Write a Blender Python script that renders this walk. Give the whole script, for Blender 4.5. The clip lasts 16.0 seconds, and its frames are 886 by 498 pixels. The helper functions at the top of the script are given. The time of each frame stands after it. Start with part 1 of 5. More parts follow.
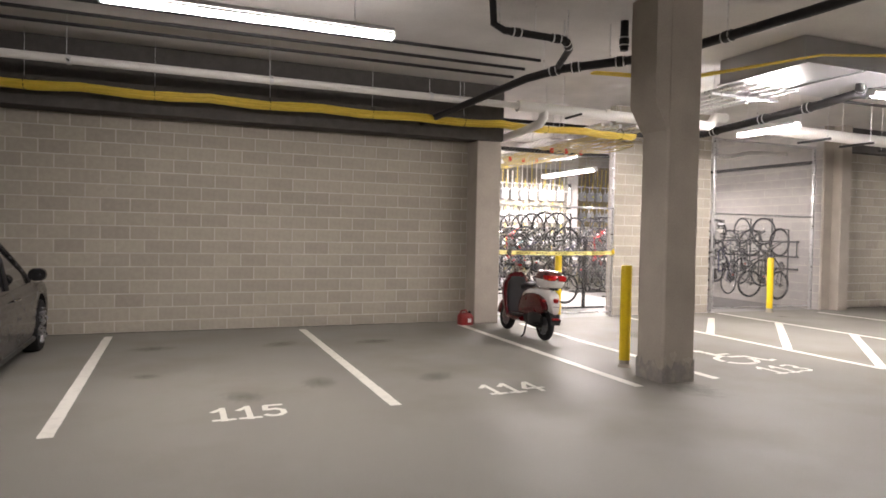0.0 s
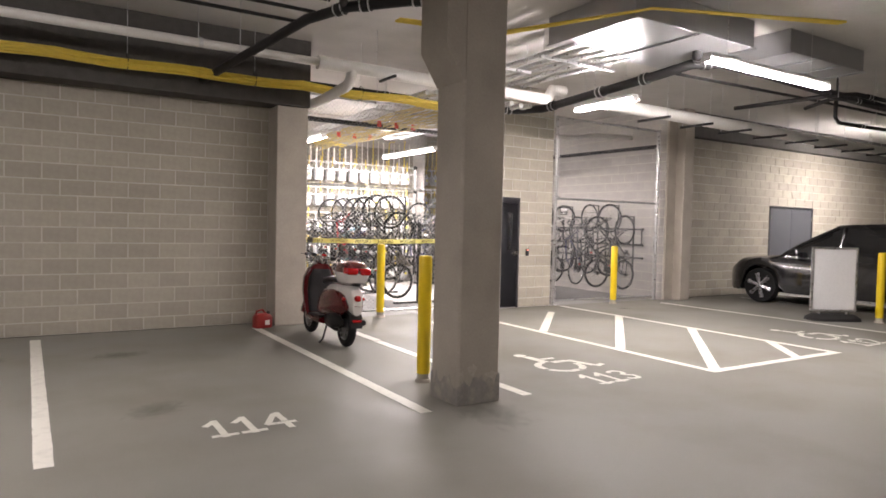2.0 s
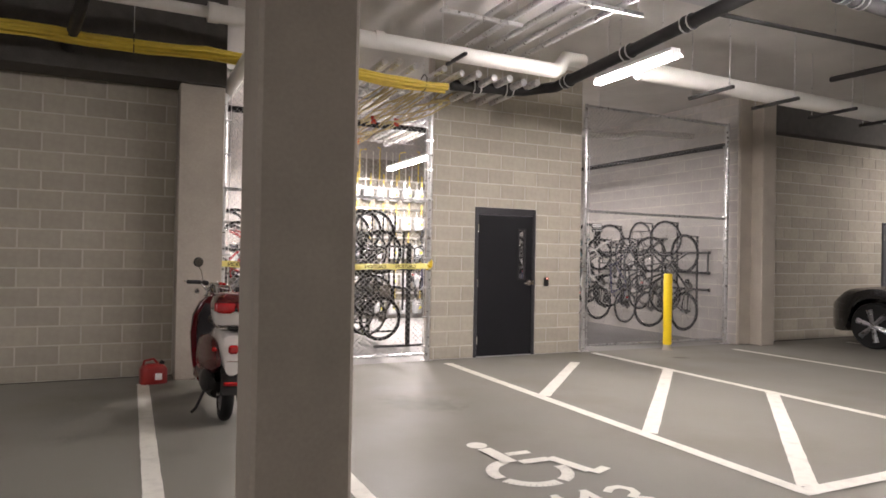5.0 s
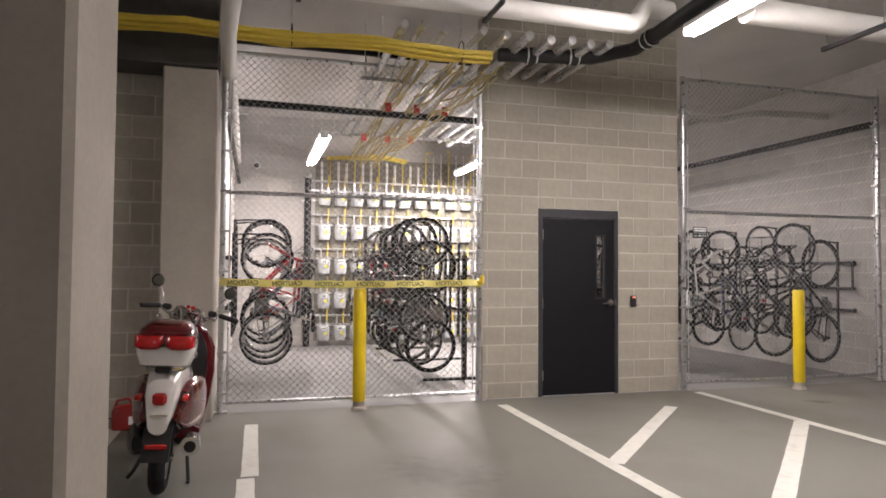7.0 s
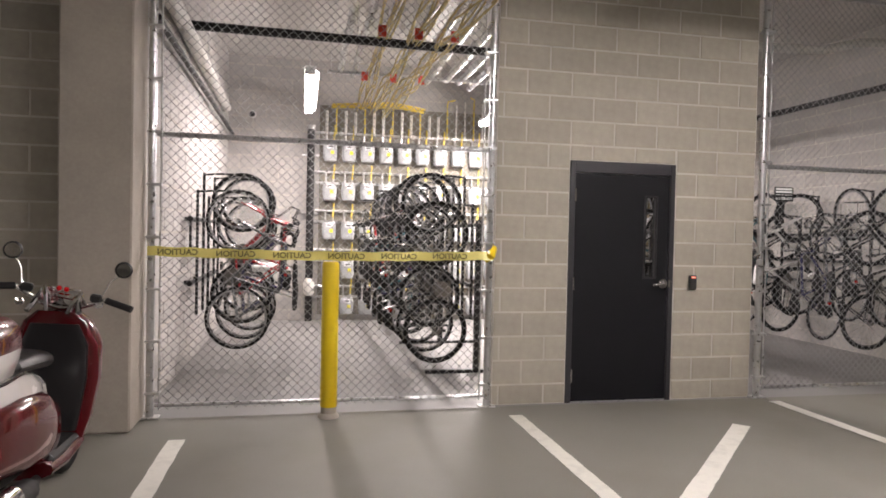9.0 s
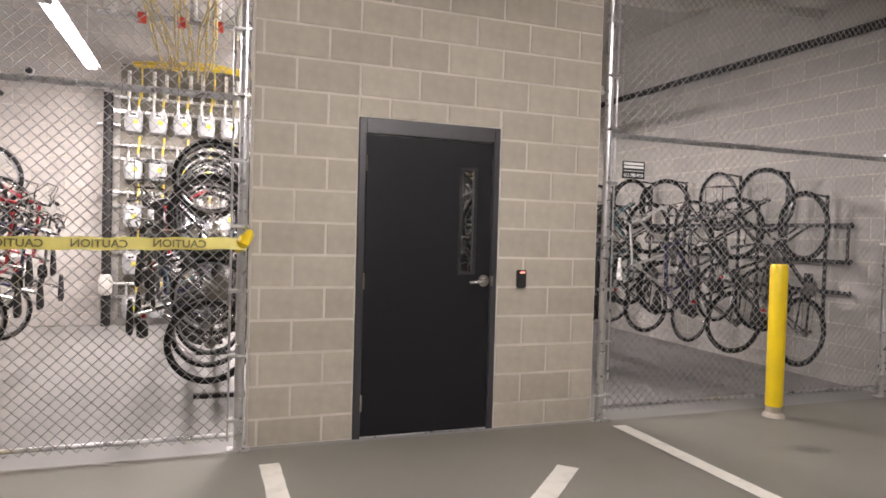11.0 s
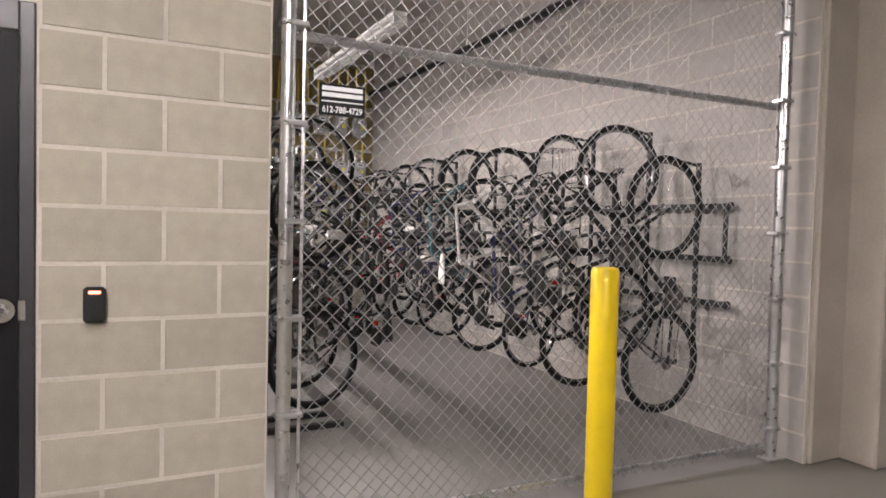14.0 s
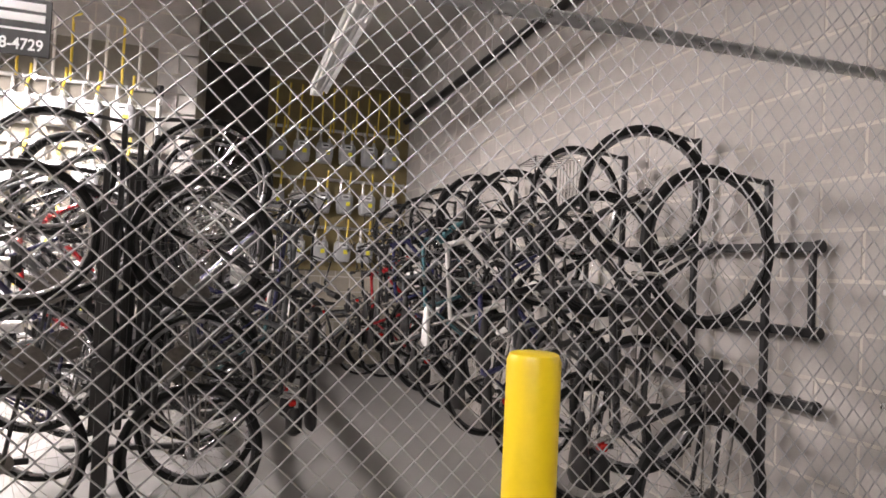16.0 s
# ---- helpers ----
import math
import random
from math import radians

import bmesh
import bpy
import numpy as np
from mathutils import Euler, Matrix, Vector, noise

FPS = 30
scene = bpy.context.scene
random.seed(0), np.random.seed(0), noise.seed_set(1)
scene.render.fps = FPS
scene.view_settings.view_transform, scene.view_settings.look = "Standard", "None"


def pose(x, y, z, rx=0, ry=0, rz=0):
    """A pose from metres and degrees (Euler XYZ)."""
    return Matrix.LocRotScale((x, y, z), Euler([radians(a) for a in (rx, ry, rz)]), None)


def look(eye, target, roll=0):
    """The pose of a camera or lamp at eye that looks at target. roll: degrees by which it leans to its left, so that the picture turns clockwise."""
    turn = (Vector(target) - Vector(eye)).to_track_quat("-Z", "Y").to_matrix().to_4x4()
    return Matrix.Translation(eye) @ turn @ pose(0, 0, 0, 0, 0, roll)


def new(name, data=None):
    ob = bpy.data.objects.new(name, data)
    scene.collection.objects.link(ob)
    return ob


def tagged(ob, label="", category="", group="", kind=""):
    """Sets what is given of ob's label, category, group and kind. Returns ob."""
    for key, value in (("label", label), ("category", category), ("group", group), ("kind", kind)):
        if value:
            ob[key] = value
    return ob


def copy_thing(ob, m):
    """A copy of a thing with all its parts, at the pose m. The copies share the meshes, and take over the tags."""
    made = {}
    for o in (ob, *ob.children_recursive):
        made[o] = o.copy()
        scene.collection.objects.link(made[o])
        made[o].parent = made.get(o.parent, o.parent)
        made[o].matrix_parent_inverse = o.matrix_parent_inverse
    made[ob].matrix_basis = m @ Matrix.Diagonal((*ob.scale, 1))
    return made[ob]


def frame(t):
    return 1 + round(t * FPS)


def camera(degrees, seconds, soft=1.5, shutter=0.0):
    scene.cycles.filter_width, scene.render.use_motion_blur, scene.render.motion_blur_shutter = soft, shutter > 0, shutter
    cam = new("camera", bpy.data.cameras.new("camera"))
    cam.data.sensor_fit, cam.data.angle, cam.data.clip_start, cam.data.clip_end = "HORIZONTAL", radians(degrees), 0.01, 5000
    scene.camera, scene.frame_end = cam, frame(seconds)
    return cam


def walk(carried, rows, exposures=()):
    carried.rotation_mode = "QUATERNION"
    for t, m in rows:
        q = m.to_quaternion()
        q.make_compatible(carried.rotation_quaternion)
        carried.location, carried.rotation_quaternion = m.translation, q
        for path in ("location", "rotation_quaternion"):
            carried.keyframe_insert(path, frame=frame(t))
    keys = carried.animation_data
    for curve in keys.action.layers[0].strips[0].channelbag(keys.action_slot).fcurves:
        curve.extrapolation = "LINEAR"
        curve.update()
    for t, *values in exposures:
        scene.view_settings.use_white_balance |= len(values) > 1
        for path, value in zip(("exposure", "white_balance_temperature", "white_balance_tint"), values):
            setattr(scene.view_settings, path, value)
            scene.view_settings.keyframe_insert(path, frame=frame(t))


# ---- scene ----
cam = camera(67.8, 16.0, soft=1.7)
PATH = [
    (0, (-0.147, -1.571, 1.616), (0.594, 0.286, 1.568), 1.1),
    (0.5, (0.304, -1.302, 1.596), (1.194, 0.488, 1.536), 1.3),
    (1, (0.724, -1.016, 1.567), (1.671, 0.744, 1.494), 1.1),
    (1.5, (1.205, -0.745, 1.549), (2.286, 0.937, 1.476), -0.1),
    (2, (1.67, -0.467, 1.569), (2.731, 1.227, 1.496), 1.3),
    (2.5, (2.098, -0.207, 1.557), (3.202, 1.459, 1.492), 0.4),
    (3, (2.631, 0.114, 1.55), (3.758, 1.766, 1.496), 1.1),
    (3.5, (3.055, 0.395, 1.536), (4.162, 2.059, 1.484), 0.5),
    (4, (3.545, 0.698, 1.524), (4.536, 2.435, 1.474), 1.5),
    (4.2, (3.702, 0.842, 1.512), (4.663, 2.595, 1.473), 2.2),
    (6.3, (5.278, 2.167, 1.328), (5.894, 4.066, 1.448), 0.3),
    (6.5, (5.396, 2.305, 1.328), (5.988, 4.212, 1.446), 1.7),
    (7, (5.629, 2.698, 1.401), (6.172, 4.622, 1.47), 0.4),
    (7.5, (5.826, 3.145, 1.47), (6.217, 5.106, 1.45), 1.1),
    (8, (5.974, 3.507, 1.466), (6.325, 5.475, 1.446), 0.7),
    (8.2, (6.063, 3.651, 1.464), (6.418, 5.62, 1.449), 0.5),
    (10.3, (7.135, 4.958, 1.414), (7.778, 6.849, 1.312), 1.3),
    (10.5, (7.276, 5.071, 1.406), (7.972, 6.943, 1.311), 0.1),
    (11, (7.756, 5.332, 1.386), (8.439, 7.211, 1.336), 1.6),
    (11.5, (7.991, 5.588, 1.417), (8.769, 7.43, 1.356), 3.6),
    (12, (8.446, 5.86, 1.389), (9.359, 7.639, 1.351), 0.3),
    (12.5, (8.827, 6.123, 1.38), (9.772, 7.884, 1.297), 1.7),
    (13, (9.212, 6.393, 1.39), (10.273, 8.084, 1.276), 1.0),
    (13.5, (9.615, 6.642, 1.389), (10.543, 8.412, 1.317), 1.8),
    (14, (9.974, 6.873, 1.387), (10.859, 8.665, 1.317), 1.4),
    (14.5, (10.379, 7.1, 1.378), (11.266, 8.892, 1.334), 0.9),
    (15, (10.712, 7.383, 1.374), (11.533, 9.206, 1.374), 4.0),
    (15.5, (11.035, 7.64, 1.391), (11.8, 9.487, 1.435), 1.2),
    (16, (11.33, 7.87, 1.402), (11.942, 9.773, 1.461), 2.7),
]
walk(cam, [(t, look(eye, target, roll)) for t, eye, target, roll in PATH],
     exposures=[(0, 0.75), (1, 0.68), (2, 0.52), (3.5, 0.3), (6.5, -0.16), (8, -0.3), (10.5, -0.25), (11.5, 0.04), (12.5, 0.08), (14, 0.12), (15, 0.22), (16, 0.18)])

# ---- lamps, world, exposure ----
world = bpy.data.worlds.new("world")
scene.world = world
world.use_nodes = True
world.node_tree.nodes["Background"].inputs[0].default_value = (0.02, 0.02, 0.022, 1)
world.node_tree.nodes["Background"].inputs[1].default_value = 0.2

LAMP_POWER = 100.0        # of a 2.4 m strip
TUBE_GLOW = 95.0


# ---- materials ----
def mat(name, color, rough=0.6, metal=0.0, scale=6.0, vary=0.15, bump=0.1, fine=60.0, spec=0.5, rand=0.0, island=0.0,
        coat=0.0, stain=None, stain_scale=0.7, stain_amount=0.35, bump_dist=0.004):
    """A surface with grain at two scales, optional stains in a second colour, and optional change from piece to piece."""
    m = bpy.data.materials.new(name)
    m.use_nodes = True
    nt = m.node_tree
    b = nt.nodes["Principled BSDF"]
    L = nt.links.new
    tc = nt.nodes.new("ShaderNodeTexCoord")
    n1 = nt.nodes.new("ShaderNodeTexNoise")
    n1.inputs["Scale"].default_value, n1.inputs["Detail"].default_value = scale, 6
    n2 = nt.nodes.new("ShaderNodeTexNoise")
    n2.inputs["Scale"].default_value, n2.inputs["Detail"].default_value = fine, 4
    L(tc.outputs["Object"], n1.inputs["Vector"])
    L(tc.outputs["Object"], n2.inputs["Vector"])
    add = nt.nodes.new("ShaderNodeMath")
    add.operation = "MULTIPLY_ADD"
    L(n2.outputs["Fac"], add.inputs[0])
    add.inputs[1].default_value = 0.5
    L(n1.outputs["Fac"], add.inputs[2])
    rng = nt.nodes.new("ShaderNodeMapRange")
    L(add.outputs[0], rng.inputs["Value"])
    rng.inputs["From Min"].default_value, rng.inputs["From Max"].default_value = 0.4, 1.1
    rng.inputs["To Min"].default_value, rng.inputs["To Max"].default_value = 1 - vary, 1 + vary
    value = rng.outputs["Result"]
    if rand or island:
        src = nt.nodes.new("ShaderNodeObjectInfo").outputs["Random"] if rand else nt.nodes.new("ShaderNodeNewGeometry").outputs["Random Per Island"]
        r2 = nt.nodes.new("ShaderNodeMapRange")
        L(src, r2.inputs["Value"])
        a = rand or island
        r2.inputs["To Min"].default_value, r2.inputs["To Max"].default_value = 1 - a, 1 + a
        mul = nt.nodes.new("ShaderNodeMath")
        mul.operation = "MULTIPLY"
        L(value, mul.inputs[0])
        L(r2.outputs["Result"], mul.inputs[1])
        value = mul.outputs[0]
    base = nt.nodes.new("ShaderNodeRGB")
    base.outputs[0].default_value = (*color, 1)
    col = base.outputs[0]
    if stain:
        n3 = nt.nodes.new("ShaderNodeTexNoise")
        n3.inputs["Scale"].default_value, n3.inputs["Detail"].default_value = stain_scale, 5
        L(tc.outputs["Object"], n3.inputs["Vector"])
        r3 = nt.nodes.new("ShaderNodeMapRange")
        L(n3.outputs["Fac"], r3.inputs["Value"])
        r3.inputs["From Min"].default_value, r3.inputs["From Max"].default_value = 0.48, 0.72
        r3.inputs["To Max"].default_value = stain_amount
        mx = nt.nodes.new("ShaderNodeMix")
        mx.data_type = "RGBA"
        L(r3.outputs["Result"], mx.inputs["Factor"])
        L(col, mx.inputs["A"])
        mx.inputs["B"].default_value = (*stain, 1)
        col = mx.outputs["Result"]
    hsv = nt.nodes.new("ShaderNodeHueSaturation")
    L(col, hsv.inputs["Color"])
    L(value, hsv.inputs["Value"])
    L(hsv.outputs["Color"], b.inputs["Base Color"])
    rr = nt.nodes.new("ShaderNodeMapRange")
    L(n1.outputs["Fac"], rr.inputs["Value"])
    rr.inputs["From Min"].default_value, rr.inputs["From Max"].default_value = 0.3, 0.7
    rr.inputs["To Min"].default_value, rr.inputs["To Max"].default_value = max(0.03, rough - 0.08), min(1, rough + 0.08)
    L(rr.outputs["Result"], b.inputs["Roughness"])
    b.inputs["Metallic"].default_value = metal
    b.inputs["Specular IOR Level"].default_value = spec
    b.inputs["Coat Weight"].default_value = coat
    b.inputs["Coat Roughness"].default_value = 0.05
    if bump:
        bp = nt.nodes.new("ShaderNodeBump")
        bp.inputs["Strength"].default_value, bp.inputs["Distance"].default_value = bump, bump_dist
        L(add.outputs[0], bp.inputs["Height"])
        L(bp.outputs["Normal"], b.inputs["Normal"])
    return m


def glow_mat(name, color, strength):
    m = bpy.data.materials.new(name)
    m.use_nodes = True
    b = m.node_tree.nodes["Principled BSDF"]
    b.inputs["Base Color"].default_value = (0.9, 0.9, 0.9, 1)
    b.inputs["Emission Color"].default_value = (*color, 1)
    b.inputs["Emission Strength"].default_value = strength
    return m


M_FLOOR = mat("floor_concrete", (0.205, 0.197, 0.174), 0.56, scale=1.1, vary=0.12, bump=0.06, fine=90, stain=(0.135, 0.122, 0.092), stain_scale=0.55, stain_amount=0.5)
M_CAGE_FLOOR = mat("cage_floor_concrete", (0.225, 0.219, 0.213), 0.55, scale=1.5, vary=0.12, bump=0.08, fine=90, stain=(0.25, 0.24, 0.22), stain_amount=0.3)
M_BLOCK = mat("concrete_block", (0.365, 0.334, 0.275), 0.88, scale=14, vary=0.14, bump=0.35, fine=160, rand=0.08)
M_BLOCK_FAR = mat("concrete_block_run", (0.365, 0.334, 0.275), 0.88, scale=14, vary=0.14, bump=0.35, fine=160, island=0.10)
M_BLOCK_PALE = mat("pale_block", (0.43, 0.41, 0.39), 0.88, scale=10, vary=0.12, bump=0.3, fine=160, island=0.07)
M_BLOCK_CAGE = mat("cage_block", (0.385, 0.362, 0.34), 0.88, scale=10, vary=0.12, bump=0.3, fine=160, rand=0.07)
M_MORTAR = mat("mortar", (0.50, 0.468, 0.415), 0.9, scale=3, vary=0.22, bump=0.3)
M_CONC = mat("cast_concrete", (0.39, 0.35, 0.298), 0.8, scale=2.2, vary=0.16, bump=0.15, fine=45, stain=(0.25, 0.225, 0.19), stain_scale=1.6)
M_CEIL = mat("ceiling_concrete", (0.56, 0.54, 0.515), 0.85, scale=1.4, vary=0.15, bump=0.12, fine=40)
# plain dark tone; on beam_left it stands in for the shade under the ceiling
M_DARK = mat("dark_tone", (0.085, 0.08, 0.074), 0.9, scale=8, vary=0.25, bump=0.3)
M_LINE = mat("line_paint", (0.74, 0.72, 0.66), 0.55, scale=9, vary=0.10, bump=0.1, fine=120, stain=(0.42, 0.41, 0.38), stain_scale=9, stain_amount=0.5)
M_YELLOW = mat("yellow_paint", (0.80, 0.58, 0.014), 0.35, scale=8, vary=0.07, bump=0.05, stain=(0.62, 0.44, 0.02), stain_scale=5, stain_amount=0.4)
M_GALV = mat("galvanised_steel", (0.62, 0.62, 0.62), 0.32, 0.9, scale=25, vary=0.15, bump=0.05)
M_WIRE = mat("chain_link_wire", (0.34, 0.34, 0.34), 0.5, 0.6, scale=30, vary=0.2, bump=0)
M_DOOR = mat("charcoal_door_paint", (0.010, 0.0098, 0.0115), 0.5, scale=5, vary=0.12, bump=0.05)
M_FRAME = mat("charcoal_frame_paint", (0.030, 0.029, 0.033), 0.4, scale=5, vary=0.12, bump=0.05)
M_CHROME = mat("satin_chrome", (0.75, 0.74, 0.72), 0.2, 1.0, scale=20, vary=0.05, bump=0)
M_BLACK = mat("black_plastic", (0.02, 0.02, 0.02), 0.4, scale=20, vary=0.2, bump=0.05)
M_BLACKPIPE = mat("black_iron_pipe", (0.022, 0.021, 0.021), 0.5, scale=10, vary=0.3, bump=0.1)
M_WHITEPIPE = mat("white_pipe", (0.72, 0.70, 0.66), 0.5, scale=5, vary=0.07, bump=0.05)
M_FIXTURE = mat("white_enamel", (0.75, 0.75, 0.74), 0.4, scale=10, vary=0.04, bump=0)
M_TUBE = glow_mat("fluorescent_tube", (1.0, 0.912, 0.905), TUBE_GLOW)


# ---- building helpers ----
class G:
    """Gathers faces for one mesh."""
    def __init__(self):
        self.v, self.f, self.smooth = [], [], []

    def add(self, verts, faces, smooth=False):
        n = len(self.v)
        self.v += [tuple(p) for p in verts]
        self.f += [tuple(i + n for i in f) for f in faces]
        self.smooth += [smooth] * len(faces)
        return self

    def box(self, x0, y0, z0, x1, y1, z1, c=0.0, m=None):
        (x0, x1), (y0, y1), (z0, z1) = sorted((x0, x1)), sorted((y0, y1)), sorted((z0, z1))
        c = min(c, (x1 - x0) / 2.01, (y1 - y0) / 2.01, (z1 - z0) / 2.01)
        if c <= 0:
            vs = [(x, y, z) for z in (z0, z1) for y in (y0, y1) for x in (x0, x1)]
            fs = [(0, 2, 3, 1), (4, 5, 7, 6), (0, 1, 5, 4), (2, 6, 7, 3), (0, 4, 6, 2), (1, 3, 7, 5)]
        else:
            lo, hi = (x0, y0, z0), (x1, y1, z1)
            vs, idx = [], {}
            for sx in (0, 1):
                for sy in (0, 1):
                    for sz in (0, 1):
                        s = (sx, sy, sz)
                        for ax in range(3):
                            p = [(hi[k] if s[k] else lo[k]) if k == ax else (hi[k] - c if s[k] else lo[k] + c) for k in range(3)]
                            idx[s, ax] = len(vs)
                            vs.append(tuple(p))
            fs = []
            for ax in range(3):
                u, w = (ax + 1) % 3, (ax + 2) % 3
                for s in (0, 1):
                    q = []
                    for a, b in ((0, 0), (1, 0), (1, 1), (0, 1)):
                        k = [0, 0, 0]
                        k[ax], k[u], k[w] = s, a, b
                        q.append(idx[tuple(k), ax])
                    fs.append(tuple(q if s else q[::-1]))
                for a in (0, 1):
                    for b in (0, 1):
                        k0, k1 = [0, 0, 0], [0, 0, 0]
                        k0[u] = k1[u] = a
                        k0[w] = k1[w] = b
                        k1[ax] = 1
                        q = (idx[tuple(k0), u], idx[tuple(k1), u], idx[tuple(k1), w], idx[tuple(k0), w])
                        fs.append(q if a == b else q[::-1])
            for s in [(a, b, d) for a in (0, 1) for b in (0, 1) for d in (0, 1)]:
                q = (idx[s, 0], idx[s, 1], idx[s, 2])
                fs.append(q if sum(s) % 2 else q[::-1])
        if m is not None:
            vs = [m @ Vector(p) for p in vs]
        return self.add(vs, fs)

    def tube(self, pts, r, n=10, cap=True, closed=False):
        """A round bar along points; r may be one radius or one for each point."""
        pts = [Vector(p) for p in pts]
        k = len(pts)
        rs = r if isinstance(r, (list, tuple)) else [r] * k
        up = None
        vs, fs = [], []
        for i, p in enumerate(pts):
            a = pts[(i - 1) % k] if (i or closed) else p
            b = pts[(i + 1) % k] if (i < k - 1 or closed) else p
            d = (b - a)
            d = d.normalized() if d.length > 1e-9 else Vector((0, 0, 1))
            if up is None:
                up = d.orthogonal().normalized()
            up = (up - d * up.dot(d))
            up = up.normalized() if up.length > 1e-6 else d.orthogonal().normalized()
            side = d.cross(up)
            for j in range(n):
                t = 2 * math.pi * j / n
                vs.append(p + (up * math.cos(t) + side * math.sin(t)) * rs[i])
        for i in range(k if closed else k - 1):
            for j in range(n):
                a, b = i * n + j, i * n + (j + 1) % n
                c, d = ((i + 1) % k) * n + (j + 1) % n, ((i + 1) % k) * n + j
                fs.append((a, b, c, d))
        self.add(vs, fs, True)
        if cap and not closed:
            base = len(self.v) - len(vs)
            self.f += [tuple(base + j for j in reversed(range(n))), tuple(base + (k - 1) * n + j for j in range(n))]
            self.smooth += [False, False]
        return self

    def ring(self, c, axis, R, r, n=36, k=6):
        """A torus round an axis."""
        axis = Vector(axis).normalized()
        u = axis.orthogonal().normalized()
        w = axis.cross(u)
        c = Vector(c)
        return self.tube([c + (u * math.cos(2 * math.pi * i / n) + w * math.sin(2 * math.pi * i / n)) * R for i in range(n)], r, k, closed=True)

    def turned(self, profile, c=(0, 0, 0), axis="z", n=20):
        """A body of revolution from (radius, height) pairs."""
        vs, fs = [], []
        for r, h in profile:
            for j in range(n):
                t = 2 * math.pi * j / n
                p = (r * math.cos(t), r * math.sin(t), h)
                p = {"z": p, "x": (p[2], p[0], p[1]), "y": (p[1], p[2], p[0])}[axis]
                vs.append((p[0] + c[0], p[1] + c[1], p[2] + c[2]))
        for i in range(len(profile) - 1):
            for j in range(n):
                fs.append((i * n + j, i * n + (j + 1) % n, (i + 1) * n + (j + 1) % n, (i + 1) * n + j))
        fs += [tuple(reversed(range(n))), tuple((len(profile) - 1) * n + j for j in range(n))]
        return self.add(vs, fs, True)

    def loft(self, sections, cap=True):
        """Joins closed sections, each a list of as many points."""
        n = len(sections[0])
        vs = [p for s in sections for p in s]
        fs = [(i * n + j, i * n + (j + 1) % n, (i + 1) * n + (j + 1) % n, (i + 1) * n + j) for i in range(len(sections) - 1) for j in range(n)]
        if cap:
            fs += [tuple(reversed(range(n))), tuple((len(sections) - 1) * n + j for j in range(n))]
        return self.add(vs, fs, True)

    def mesh(self, name, material):
        me = bpy.data.meshes.new(name)
        me.from_pydata(self.v, [], self.f)
        me.polygons.foreach_set("use_smooth", self.smooth)
        me.materials.append(material)
        me.update()
        return me


def part(name, g, material, parent=None, label="", auto=True):
    me = g.mesh(name, material)
    if auto and any(g.smooth):
        me.set_sharp_from_angle(angle=radians(40))
    ob = new(name, me)
    ob.parent = parent
    if label:
        ob["label"] = label
    return ob


def thing(name, at, label, category, group="", rz=0.0):
    ob = new(name)
    ob.empty_display_size = 0.1
    ob.matrix_basis = pose(*at, 0, 0, rz)
    return tagged(ob, label, category, group)


def structure(name, g, material, label, category):
    return tagged(part(name, g, material), label, category, kind="structure")


# ---- the garage: floor, ceiling, walls ----
CEIL = 4.28
W_LEFT, X_WEST, X_EAST, Y_SOUTH = 9.59, -9.0, 24.0, -9.0
structure("floor", G().box(X_WEST - 0.3, Y_SOUTH - 0.3, -0.25, X_EAST + 0.3, 9.55, 0), M_FLOOR, "grey sealed concrete garage floor with faint stains", "floor")
structure("cage_floor", G().box(4.9, 9.55, -0.25, 14.4, 18.3, 0.0), M_CAGE_FLOOR, "paler bare concrete floor inside the bicycle cage", "floor")
structure("ceiling", G().box(X_WEST - 0.3, Y_SOUTH - 0.3, CEIL, X_EAST + 0.3, 18.4, CEIL + 0.3), M_CEIL, "unpainted cast concrete garage ceiling slab", "ceiling")

BLK_W, BLK_H, JOINT, FIRST = 0.4085, 0.2087, 0.010, -0.034   # the lowest course is partly below the floor
_blocks = {}


def block_mesh(w, h, material, depth=0.02):
    """The face of one block, standing proud of its joint; its front looks along -y."""
    key = (round(w, 3), round(h, 3), material.name)
    if key not in _blocks:
        g = G()
        c = 0.004
        g.add([(0, 0, 0), (w, 0, 0), (w, 0, h), (0, 0, h), (c, -depth, c), (w - c, -depth, c), (w - c, -depth, h - c), (c, -depth, h - c)],
              [(4, 5, 6, 7), (0, 1, 5, 4), (1, 2, 6, 5), (2, 3, 7, 6), (3, 0, 4, 7)])
        _blocks[key] = g.mesh("block", material)
    return _blocks[key]


